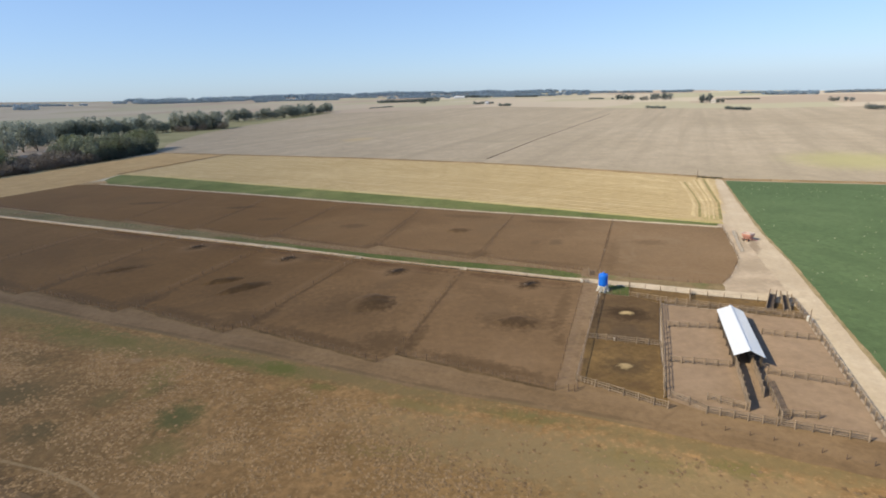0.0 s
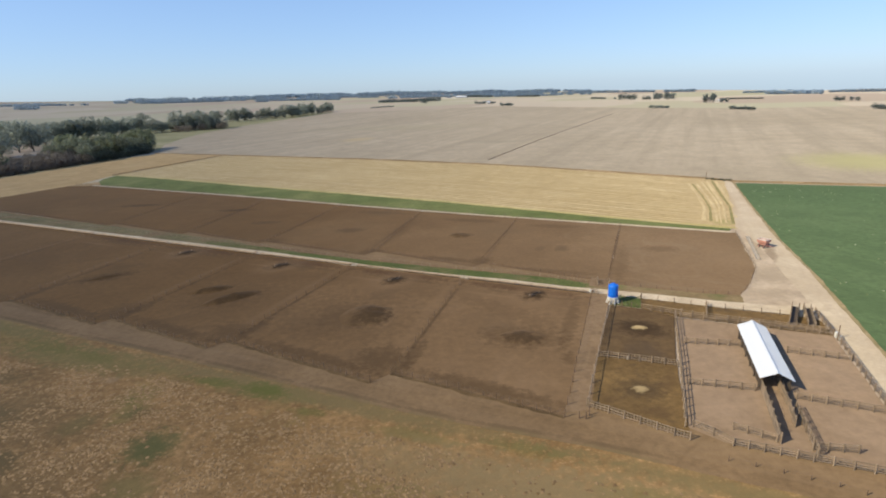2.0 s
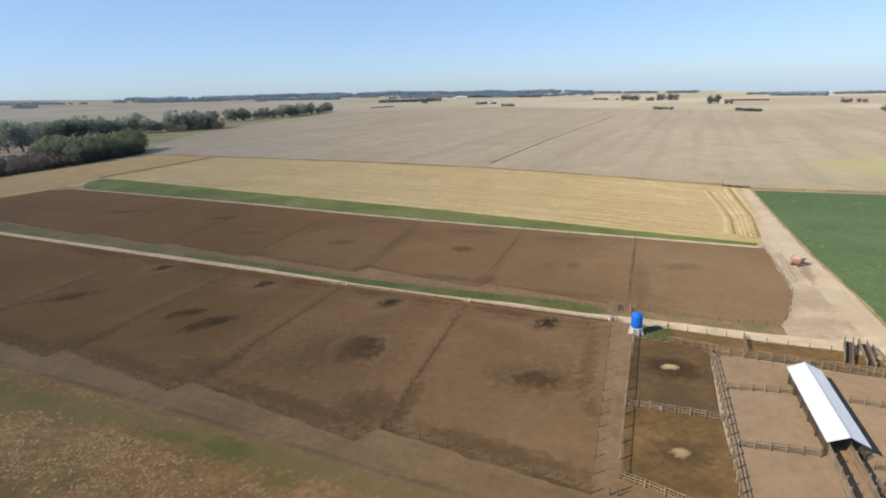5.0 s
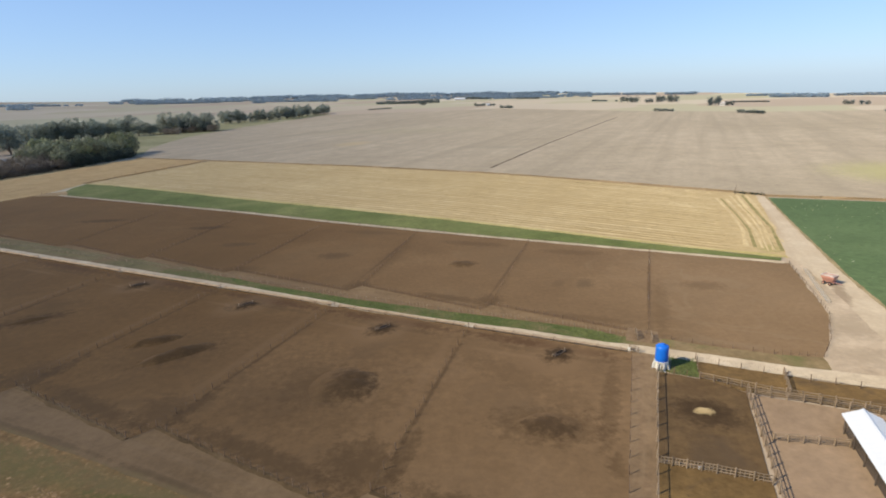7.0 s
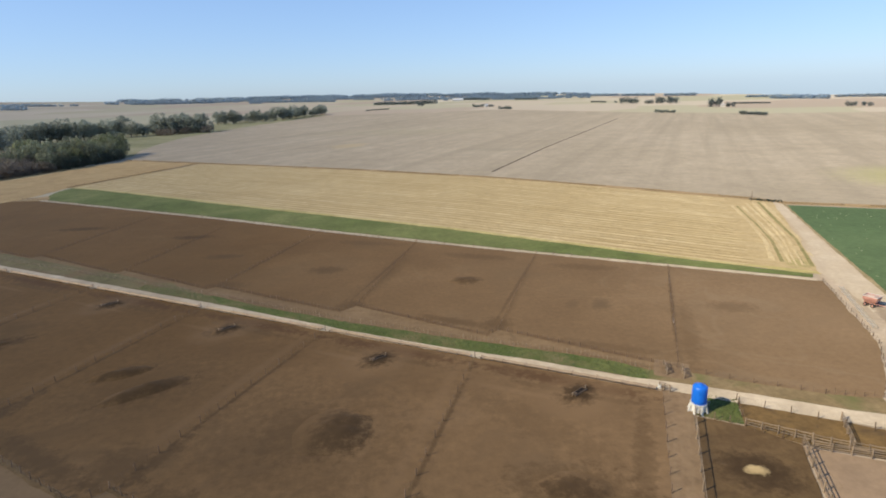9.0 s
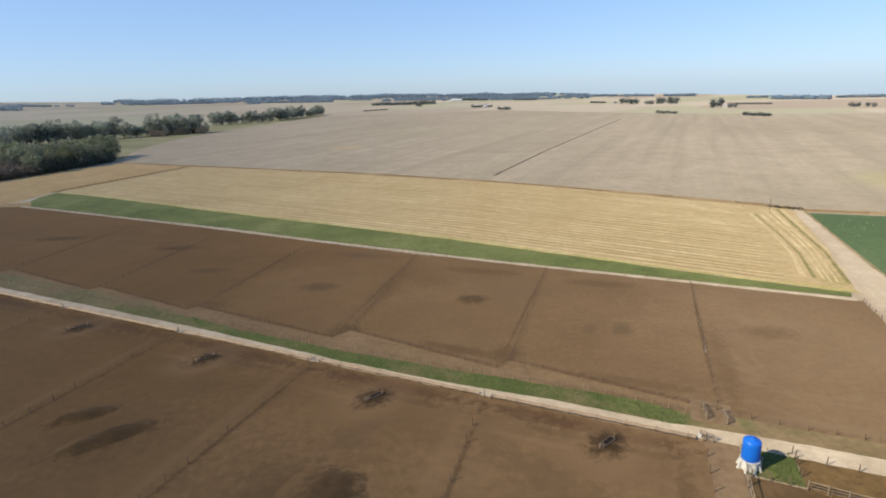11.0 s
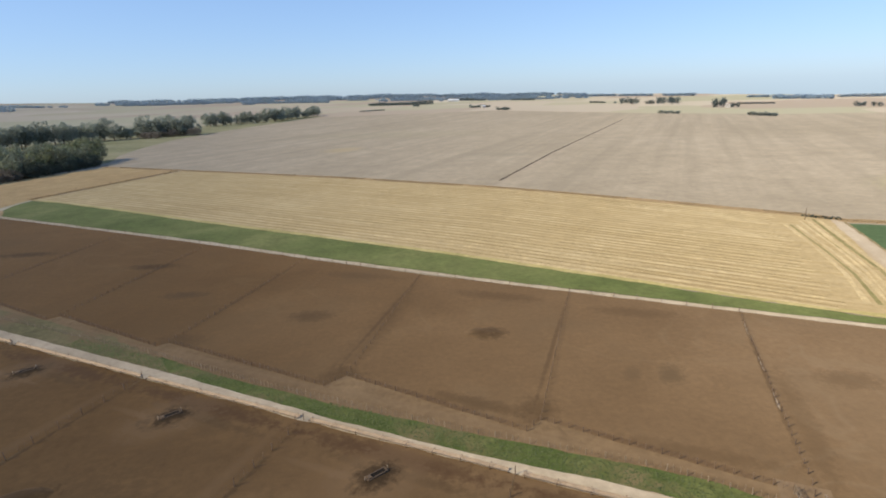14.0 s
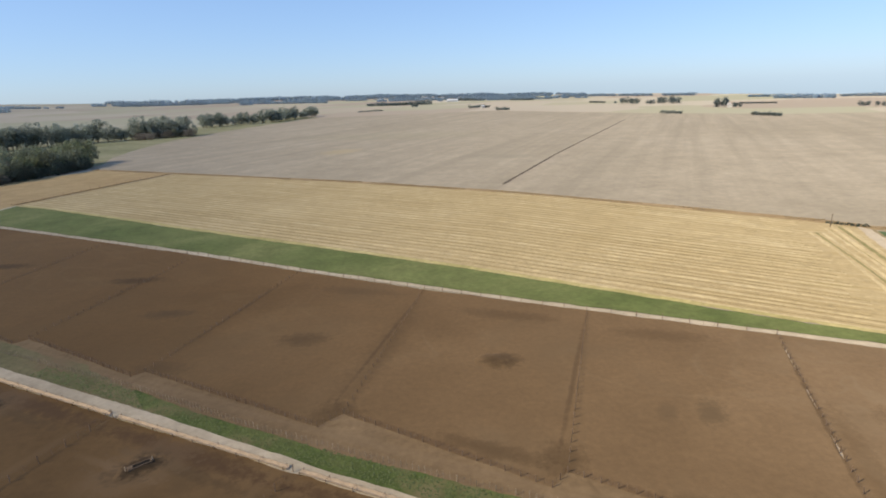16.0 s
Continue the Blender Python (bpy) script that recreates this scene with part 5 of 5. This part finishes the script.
def tree(kind, h, mat, label, at):
    t = thing("tree", at, label, "tree")
    bm = bmesh.new()
    tall, bush = kind == "tall", kind == "bush"
    fork = h * (0.08 if bush else rng.uniform(0.10, 0.16))
    limb(bm, (0, 0, -0.2), (rng.uniform(-0.4, 0.4), rng.uniform(-0.4, 0.4), fork), h * 0.026, h * 0.02, 8, 0.2)
    limb(bm, (0, 0, fork), (rng.uniform(-1, 1), rng.uniform(-1, 1), h * 0.8), h * 0.02, h * 0.005, 6, 0.6)
    lobes = []
    count = 12
    for i in range(count):
        a = i * 2.4 + rng.uniform(-0.5, 0.5)
        f = (i + rng.uniform(-0.4, 0.4)) / count
        z = h * ((0.16 + 0.62 * f) if bush else (0.26 + 0.56 * f))
        spread = h * (0.27 if tall else 0.42 if bush else 0.31) * math.sin(math.pi * (0.26 + 0.56 * f)) * rng.uniform(0.75, 1.15)
        p = Vector((math.cos(a) * spread, math.sin(a) * spread, z))
        limb(bm, (0, 0, max(fork * 0.8, z - spread * 1.1)), p, h * 0.010, h * 0.003, 5, 0.4)
        r = h * rng.uniform(0.15, 0.205)
        lobes.append((p.x, p.y, p.z, r * 1.1, r * 1.1, r * 0.95))
        for _ in range(2):
            lobes.append((p.x + rng.uniform(-r, r), p.y + rng.uniform(-r, r), p.z + rng.uniform(-r, r) * 0.9, r * 0.6, r * 0.6, r * 0.55))
    part("trunk", bm, M_BARK, t, "grey-brown trunk and limbs")
    v, f = foliage(lobes, 70, h * 0.04)
    c = new("crown", data_mesh("crown", v, f, mat))
    c.parent = t
    tagged(c, "uneven leafy crown")
    return t


AVENUE = "tall dark green tree in a long row"
WOOD = "dense green tree at the wood's edge"
TREES_TALL = [tree("tall", 25, M_LEAF, AVENUE, (-610 + 14 * i, 590 + 12 * i, 0)) for i in range(5)]
TREES_WOOD = [tree("broad", 21, M_WOODLEAF if i % 2 else M_LEAF2, WOOD, (-304 - 9 * i, 412 + 8 * i, 0)) for i in range(6)]
SCRUB = [tree("bush", 10, M_TWIG, "leafless grey scrub tree", (-352 + 9 * i, 838 - 3 * i, 0)) for i in range(3)]
BUSH = [tree("bush", 10, M_BUSH, "dark green bush at the wood's edge", (-262 - 5 * i, 486 - 7 * i, 0)) for i in range(3)]
for ob in TREES_TALL:
    tagged(ob, group="tree row")
for ob in TREES_WOOD:
    tagged(ob, group="wood")
for ob in SCRUB:
    tagged(ob, group="scrub")
for ob in BUSH:
    tagged(ob, group="wood edge")


def plant(source, x, y, low, high):
    s = rng.uniform(low, high)
    ob = copy_thing(rng.choice(source), pose(x, y, 0, 0, 0, rng.uniform(0, 360)))
    ob.scale = (s * rng.uniform(0.9, 1.15), s * rng.uniform(0.9, 1.15), s)
    return ob


def row_of(source, a, b, step, side, low, high):
    a, b = Vector((*a, 0)), Vector((*b, 0))
    for p, d in along([a, b], step):
        q = p + Vector((-d.y, d.x, 0)) * rng.uniform(-side, side) + d * rng.uniform(-0.4, 0.4) * step
        plant(source, q.x, q.y, low, high)


row_of(TREES_TALL, (-570, 620), (-486, 728), 10, 8, 0.65, 1.25)
row_of(TREES_TALL, (-476, 740), (-446, 784), 6, 8, 0.95, 1.2)
row_of(TREES_TALL, (-444, 788), (-418, 818), 6.5, 9, 0.7, 1.1)
row_of(TREES_TALL, (-414, 819), (-312, 884), 7, 8, 0.65, 1.25)
row_of(TREES_TALL, (-356, 1085), (-262, 1215), 10, 8, 0.6, 1.15)
row_of(TREES_TALL, (-262, 1215), (-222, 1420), 11, 8, 0.55, 1.1)
row_of(SCRUB, (-362, 852), (-298, 872), 5.0, 6, 0.9, 1.25)
# the wood: its front edge, then the trees behind it
FRONT_EDGE = [(-345, 320), (-300, 372), (-284, 405), (-272, 440), (-264, 460), (-258, 476), (-246, 528)]
for (ax, ay), (bx, by) in zip(FRONT_EDGE, FRONT_EDGE[1:]):
    bare, leafy = ay < 459, ay > 420
    row_of(SCRUB if bare else BUSH, (ax - 3, ay + 4), (bx - 3, by + 4), 4.5, 2, 0.55, 0.9)
    row_of(SCRUB if bare else BUSH, (ax - 6, ay + 8), (bx - 6, by + 8), 6, 3, 0.8, 1.15)
    if bare:
        row_of(SCRUB, (ax - 14, ay + 22), (bx - 14, by + 22), 8, 4, 0.9, 1.35)
    if bare and not leafy:
        row_of(SCRUB, (ax - 22, ay + 35), (bx - 22, by + 35), 12, 6, 0.7, 1.2)
    if leafy:
        if not bare:
            row_of(TREES_WOOD, (ax - 10, ay + 13), (bx - 10, by + 13), 9, 3, 0.6, 0.95)
        row_of(TREES_WOOD, (ax - 19, ay + 29), (bx - 19, by + 29), 10, 5, 0.7, 1.12)
        row_of(TREES_WOOD, (ax - 28, ay + 44), (bx - 28, by + 44), 14, 7, 0.75, 1.15)
for x, y, k in ((-414, 600, 1.4), (-404, 606, 1.15), (-430, 642, 1.1), (-392, 545, 1.0), (-400, 556, 0.9), (-446, 690, 1.05), (-456, 708, 0.9), (-436, 675, 0.85)):
    plant(TREES_TALL, x, y, k, k * 1.08)


def hedge(a, b, h, wide, mat, label, name="hedge"):
    """A thicket of leaf sprays along a line, uneven on top."""
    lobes = []
    a, b = Vector((*a, 0)), Vector((*b, 0))
    for p, d in along([a, b], max(2.5, h * 0.6)):
        s = Vector((-d.y, d.x, 0)) * rng.uniform(-wide, wide) * 0.3
        hh = h * rng.uniform(0.65, 1.1)
        lobes.append((p.x + s.x, p.y + s.y, hh * 0.45, wide * 0.5, wide * 0.5, hh * 0.5))
    v, f = foliage(lobes, 120, h * 0.16, 0.35)
    return tagged(new(name, data_mesh(name, v, f, mat)), label, "hedge", kind="stuff")


THICKET = "dark thicket standing alone in the stubble field"
def at_bearing(az, r):
    return (math.sin(radians(az)) * r, 50 + math.cos(radians(az)) * r)


CLUMP = "clump of trees at a far farmstead"
hedge(at_bearing(23.6, 985), at_bearing(25.2, 975), 6, 8, M_FARLEAF2, THICKET)
hedge(at_bearing(30.8, 905), at_bearing(32.8, 880), 6.5, 8, M_FARLEAF2, THICKET)
hedge((200, 1348), (218, 1324), 9, 10, M_FARLEAF2, THICKET)
hedge((158, 1556), (206, 1546), 10, 11, M_FARLEAF2, THICKET)
hedge((14, 1840), (26, 1834), 12, 12, M_FARLEAF2, THICKET)
hedge((-130, 1568), (-72, 1626), 4, 6, M_FARLEAF2, "low dark hedge on a field boundary")
hedge(at_bearing(20.5, 1460), at_bearing(21.8, 1450), 17, 18, M_FARLEAF2, CLUMP)
hedge(at_bearing(22.7, 1400), at_bearing(23.2, 1400), 11, 10, M_FARLEAF2, CLUMP)
hedge(at_bearing(23.9, 1430), at_bearing(25.3, 1400), 18, 18, M_FARLEAF2, CLUMP)
hedge(at_bearing(28.3, 1180), at_bearing(28.9, 1180), 21, 14, M_FARLEAF2, CLUMP)
hedge(at_bearing(29.7, 1165), at_bearing(30.1, 1165), 12, 9, M_FARLEAF2, CLUMP)
hedge(at_bearing(38.5, 1140), at_bearing(39.0, 1140), 9, 9, M_FARLEAF2, THICKET)
hedge(at_bearing(39.6, 1130), at_bearing(40.0, 1130), 9, 9, M_FARLEAF2, THICKET)
hedge(at_bearing(41.5, 880), at_bearing(42.6, 870), 8, 9, M_FARLEAF2, THICKET)
M_DRYGRASS = leaf_material("dry_tall_grass", (0.23, 0.165, 0.09), (0.37, 0.265, 0.15), 0.1, 0.3)


def dry_margin(points, h, wide, name, label, mat=M_DRYGRASS, gap=0.25):
    """Tall dry weeds along a field's edge, with gaps."""
    lobes = []
    for p, d in along([W(u, v) for u, v in points], 1.3):
        if noise.noise(p * 0.05) < -gap:
            continue
        s = Vector((-d.y, d.x, 0)) * rng.uniform(-wide, wide) * 0.4
        hh = h * rng.uniform(0.5, 1.2)
        lobes.append((p.x + s.x, p.y + s.y, hh * 0.4, 0.6 + wide * 0.4, 0.6 + wide * 0.4, hh * 0.5))
    v, f = foliage(lobes, 16, 0.35 + h * 0.35)
    return tagged(new(name, data_mesh(name, v, f, mat)), label, "weeds", kind="stuff")


sheet("margin_strip", band([(-440, 374), (-351, 367.5), (-209, 355.5), (-114, 340.5), (-42, 321.5), (13, 304.5), (24, 298.5), (140, 298.5), (400, 298.5)], 6), -0.005, M_MARGIN, "strip of dry brown grass between two fields", "field margin", 0.6, 3)
MARGIN = "tall dry brown weeds along a field boundary"
dry_margin([(-440, 374), (-351, 367.5), (-209, 356), (-114, 341), (-42, 322), (13, 305), (22, 299)], 0.22, 2.2, "field_margin", MARGIN)
dry_margin([(-347, 261), (-353, 364)], 0.45, 0.9, "field_margin", MARGIN, gap=0.6)
dry_margin([(24, 298), (100, 299), (300, 299)], 0.22, 1.6, "field_margin", MARGIN)
dry_margin([(12, 303), (21, 299.5)], 0.9, 1.6, "field_margin", "dark low bushes at the field corner", M_BUSH, 0.6)
sheet("field_track", band([(-118.5, 361), (-114.6, 497), (-107, 630), (-92, 890)], 1.5), -0.045, M_DUNG, "thin dark wheel track across the stubble field", "track", 0.4, 4)

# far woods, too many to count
def far_wood(name, az0, az1, r0, r1, h, label, mat=M_FARHAZE, gap=-0.5):
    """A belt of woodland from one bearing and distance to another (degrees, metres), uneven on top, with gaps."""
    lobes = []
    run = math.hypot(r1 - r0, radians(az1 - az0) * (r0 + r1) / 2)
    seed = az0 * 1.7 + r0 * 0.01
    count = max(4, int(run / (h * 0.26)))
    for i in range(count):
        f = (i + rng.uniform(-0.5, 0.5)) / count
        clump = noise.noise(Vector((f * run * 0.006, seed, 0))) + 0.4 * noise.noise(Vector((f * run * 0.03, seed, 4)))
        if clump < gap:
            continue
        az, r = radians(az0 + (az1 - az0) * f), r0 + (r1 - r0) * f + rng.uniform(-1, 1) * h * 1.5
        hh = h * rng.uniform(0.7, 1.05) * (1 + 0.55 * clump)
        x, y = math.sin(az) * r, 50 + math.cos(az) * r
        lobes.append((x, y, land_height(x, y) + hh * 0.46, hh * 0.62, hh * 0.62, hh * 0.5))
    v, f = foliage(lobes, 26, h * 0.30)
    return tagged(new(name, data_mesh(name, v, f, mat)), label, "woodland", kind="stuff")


FARWOOD = "far woodland on the horizon, blue haze painted into its leaves"
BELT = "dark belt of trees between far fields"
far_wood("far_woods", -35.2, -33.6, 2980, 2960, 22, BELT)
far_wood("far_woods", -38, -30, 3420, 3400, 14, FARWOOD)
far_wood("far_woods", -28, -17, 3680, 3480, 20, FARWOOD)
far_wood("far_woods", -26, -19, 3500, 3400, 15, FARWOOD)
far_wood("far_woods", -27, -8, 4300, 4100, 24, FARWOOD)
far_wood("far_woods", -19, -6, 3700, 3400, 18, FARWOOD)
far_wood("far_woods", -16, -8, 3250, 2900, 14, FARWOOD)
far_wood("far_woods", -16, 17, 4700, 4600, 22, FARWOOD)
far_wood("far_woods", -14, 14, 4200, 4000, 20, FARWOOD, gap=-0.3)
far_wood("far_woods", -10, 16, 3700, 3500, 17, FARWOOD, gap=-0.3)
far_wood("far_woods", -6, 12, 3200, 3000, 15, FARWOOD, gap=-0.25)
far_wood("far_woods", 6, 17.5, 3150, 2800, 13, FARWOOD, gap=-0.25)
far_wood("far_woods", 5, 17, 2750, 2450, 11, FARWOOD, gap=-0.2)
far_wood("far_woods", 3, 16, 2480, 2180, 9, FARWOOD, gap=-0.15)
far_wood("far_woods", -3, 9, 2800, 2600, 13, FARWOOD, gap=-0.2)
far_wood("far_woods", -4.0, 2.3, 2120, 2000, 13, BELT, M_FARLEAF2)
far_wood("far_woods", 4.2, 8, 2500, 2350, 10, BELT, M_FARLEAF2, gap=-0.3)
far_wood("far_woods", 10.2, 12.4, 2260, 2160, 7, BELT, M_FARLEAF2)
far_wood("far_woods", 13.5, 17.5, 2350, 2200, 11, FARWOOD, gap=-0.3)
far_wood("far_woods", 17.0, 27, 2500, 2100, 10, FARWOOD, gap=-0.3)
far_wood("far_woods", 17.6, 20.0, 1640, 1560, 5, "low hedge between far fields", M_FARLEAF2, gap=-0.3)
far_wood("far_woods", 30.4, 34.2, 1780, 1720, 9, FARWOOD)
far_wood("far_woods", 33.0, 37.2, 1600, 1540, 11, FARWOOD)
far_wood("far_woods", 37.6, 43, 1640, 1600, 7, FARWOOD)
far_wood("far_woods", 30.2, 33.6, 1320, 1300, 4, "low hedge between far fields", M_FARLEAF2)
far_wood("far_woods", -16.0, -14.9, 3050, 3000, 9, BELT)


def farmhouse(x, y, long, wide, h, turn, label):
    g = thing("farmhouse", (x, y, 0), label, "house", "far farm buildings", radians(turn))
    bm = bmesh.new()
    box(bm, (long, wide, h + 0.2), pose(0, 0, h / 2 - 0.1))
    part("wall", bm, M_LIME, g, "pale plastered wall")
    bm = bmesh.new()
    prof = [(-wide / 2 - 0.5, h), (0, h + wide * 0.3), (wide / 2 + 0.5, h), (0, h + wide * 0.3 + 0.25)]
    lo = [bm.verts.new((-long / 2 - 0.4, a, b)) for a, b in prof]
    hi = [bm.verts.new((long / 2 + 0.4, a, b)) for a, b in prof]
    bm.faces.new(lo)
    bm.faces.new(hi[::-1])
    for i in range(4):
        bm.faces.new((lo[i], hi[i], hi[(i + 1) % 4], lo[(i + 1) % 4]))
    bmesh.ops.recalc_face_normals(bm, faces=bm.faces[:])
    part("roof", bm, M_TIN, g, "pale metal roof")


farmhouse(180, 2400, 46, 14, 6, 10, "far white farm building among trees")
farmhouse(190, 1538, 9, 7, 4, 20, "small white house beside a thicket")
farmhouse(*at_bearing(29.3, 1172), 14, 8, 3.5, 60, "low pale farmhouse between two trees")

# ---- grass and straw ----
def in_outline(u, v, outline):
    inside = False
    for (a, b), (c, d) in zip(outline, outline[1:] + outline[:1]):
        if (b > v) != (d > v) and u < a + (v - b) / (d - b) * (c - a):
            inside = not inside
    return inside


def tufts(name, outline, count, size, high, mat, label, keep=None):
    """Small leaning tufts, four faces each, scattered inside an outline."""
    us, vs = [p[0] for p in outline], [p[1] for p in outline]
    verts, faces = [], []
    while count > 0:
        count -= 1
        u, v = rng.uniform(min(us), max(us)), rng.uniform(min(vs), max(vs))
        if not in_outline(u, v, outline):
            continue
        p = W(u, v)
        if keep and rng.random() > keep(p):
            continue
        s, h = size * rng.uniform(0.5, 1.4), high * rng.uniform(0.5, 1.4)
        k = len(verts)
        turn = rng.uniform(0, 6.3)
        for i in range(4):
            a = turn + i * 1.571
            verts.append((p.x + math.cos(a) * s * rng.uniform(0.35, 0.6), p.y + math.sin(a) * s * rng.uniform(0.35, 0.6), -0.05))
        verts.append((p.x + rng.uniform(-0.3, 0.3) * s, p.y + rng.uniform(-0.3, 0.3) * s, h))
        faces += [(k, k + 1, k + 4), (k + 1, k + 2, k + 4), (k + 2, k + 3, k + 4), (k + 3, k, k + 4)]
    return tagged(new(name, data_mesh(name, verts, faces, mat)), label, "grass", kind="stuff")


M_PALETUFT = leaf_material("pale_seedhead_tufts", (0.20, 0.23, 0.12), (0.34, 0.36, 0.22), 0.0, 0.3)
tufts("crop_weeds", [(27.5, 200), (32, 135), (34, 110), (150, 110), (190, 280), (25, 285)], 900, 0.55, 0.3, M_PALETUFT, "scattered pale weeds in the green crop", lambda p: 0.45 + 1.5 * noise.noise(p * 0.03))
M_GREENTUFT = leaf_material("green_grass_tufts", (0.060, 0.076, 0.022), (0.104, 0.114, 0.040), 0.0, 0.0)
PASTURE_NEAR = [(-135, 66), (-112, 67), (-100, 72), (-88, 72), (-76, 71), (-58, 70), (-45, 70), (-20, 70), (0, 72), (29, 72), (30, 30), (-60, 25), (-140, 40)]
M_DRYTUFT = leaf_material("dry_pinkish_grass_tufts", (0.165, 0.100, 0.043), (0.285, 0.182, 0.088), 0.0, 0.1)
BARE_OF_TUFTS = [(W(u, v), r) for u, v, r in ((-70.5, 56.4, 5.5), (-66, 49, 4.5), (-86.5, 56.5, 4), (-104, 52, 6), (-88.5, 46, 4), (-10, 68, 14), (12, 66, 12))]


def tuft_share(p):
    near = min((p - c).length / r for c, r in BARE_OF_TUFTS)
    return (0.55 + 1.5 * noise.noise(p * 0.12) + 0.8 * noise.noise(p * 0.5)) * min(1, max(0.1, near - 0.5))


tufts("pasture_grass", PASTURE_NEAR, 45000, 0.75, 0.035, M_DRYTUFT, "short dry brown pasture grass", tuft_share)
tufts("verge_tufts", [(-150, 147), (-126, 145.8), (-112, 143.9), (-97, 142.9), (-62, 141.9), (-34, 142.3), (-22, 140.6), (-22, 137.6), (-34, 138.3), (-60, 138.1), (-95, 139.9), (-120, 142), (-150, 143.6)], 13000, 0.55, 0.10, M_GREENTUFT,
      "lush green grass tufts on the verge")
tufts("lawn_tufts", [(-15, 129), (-15.2, 135.2), (-9.1, 135.4), (-8.7, 128.6)], 500, 0.35, 0.15, M_GREENTUFT, "green grass tufts at the water tank")
M_STRAW = ground_material("golden_straw", (0.418, 0.320, 0.175), (0.365, 0.275, 0.145), (0.465, 0.365, 0.212), 0.05, 0.8, grain=0.35)


M_FURROW = ground_material("dark_stubble_gap", (0.245, 0.180, 0.082), (0.195, 0.150, 0.064), (0.295, 0.218, 0.105), 0.08, 0.9, grain=0.4)


M_WEEDY = ground_material("weedy_stubble_gap", (0.205, 0.172, 0.072), (0.155, 0.140, 0.054), (0.265, 0.205, 0.098), 0.12, 0.9, grain=0.45)


def windrows(field):
    """Mown straw in long low broken rows with darker stubble between; at the field's end they turn along its edge."""
    def run(name, points, width, high, mat, seed, breaks, wander):
        verts, faces = [], []
        go = 0.0
        for p, d in along([W(u, v) for u, v in points], 3.0):
            go += 3.0
            s = Vector((-d.y, d.x, 0))
            low = min(1, max(0, 0.62 + breaks * noise.noise(Vector((go * 0.018, seed * 3.7, 0))) + 0.35 * noise.noise(Vector((go * 0.15, seed, 5)))))
            w = width * rng.uniform(0.75, 1.2) * (0.2 + 0.8 * low)
            off = s * noise.noise(Vector((go * 0.02, seed * 5.1, 9))) * wander
            k = len(verts)
            for a, z in ((-0.5, -0.03), (-0.2, -0.012 + high * low * rng.uniform(0.6, 1.2)), (0.25, -0.012 + high * low * rng.uniform(0.6, 1.2)), (0.5, -0.03)):
                verts.append(tuple(p + off + s * a * w + Vector((0, 0, z))))
            if k:
                for i in range(3):
                    faces.append((k - 4 + i, k + i, k + i + 1, k - 3 + i))
        ob = new(name, data_mesh(name, verts, faces, mat))
        ob.parent = field

    rows = 32
    for i in range(rows):
        for name, f, width, high, mat in (("windrow", (i + 0.45) / rows, 1.8, 0.09, M_STRAW), ("stubble_gap", (i + 0.95) / rows, 0.6, 0.03, M_FURROW)):
            end = 0.5 + 2.0 * math.sin(i * 1.7)
            run(name, [(-343, 261.5 + 102 * f), (-262, 251.5 + 107 * f), (-97, 227.5 + 110 * f), (end, 208 + 95 * f)], width, high, mat, i + (0 if name == "windrow" else 50), 1.3, 0.5)
    turns = ([(5.0, 288), (8.2, 258), (9.8, 236), (9.0, 214)], [(13.4, 298), (15.3, 264), (16.6, 240), (15.8, 212)])
    for k, line in enumerate(turns):
        run("stubble_gap", line, 1.3, 0.05, M_WEEDY, 90 + k, 0.8, 0.6)
        for j, du in enumerate((-1.9, 1.7)):
            run("windrow", [(u + du, v) for u, v in line], 1.7, 0.10, M_STRAW, 80 + 2 * k + j, 0.8, 0.8)
    run("windrow", [(9.0, 294), (11.8, 262), (13.3, 238), (12.4, 211)], 1.2, 0.08, M_STRAW, 70, 1.0, 0.8)
    run("stubble_gap", [(10.0, 294), (12.9, 262), (14.4, 238), (13.6, 211)], 0.6, 0.04, M_WEEDY, 71, 1.2, 0.8)


windrows(STRAW_FIELD)
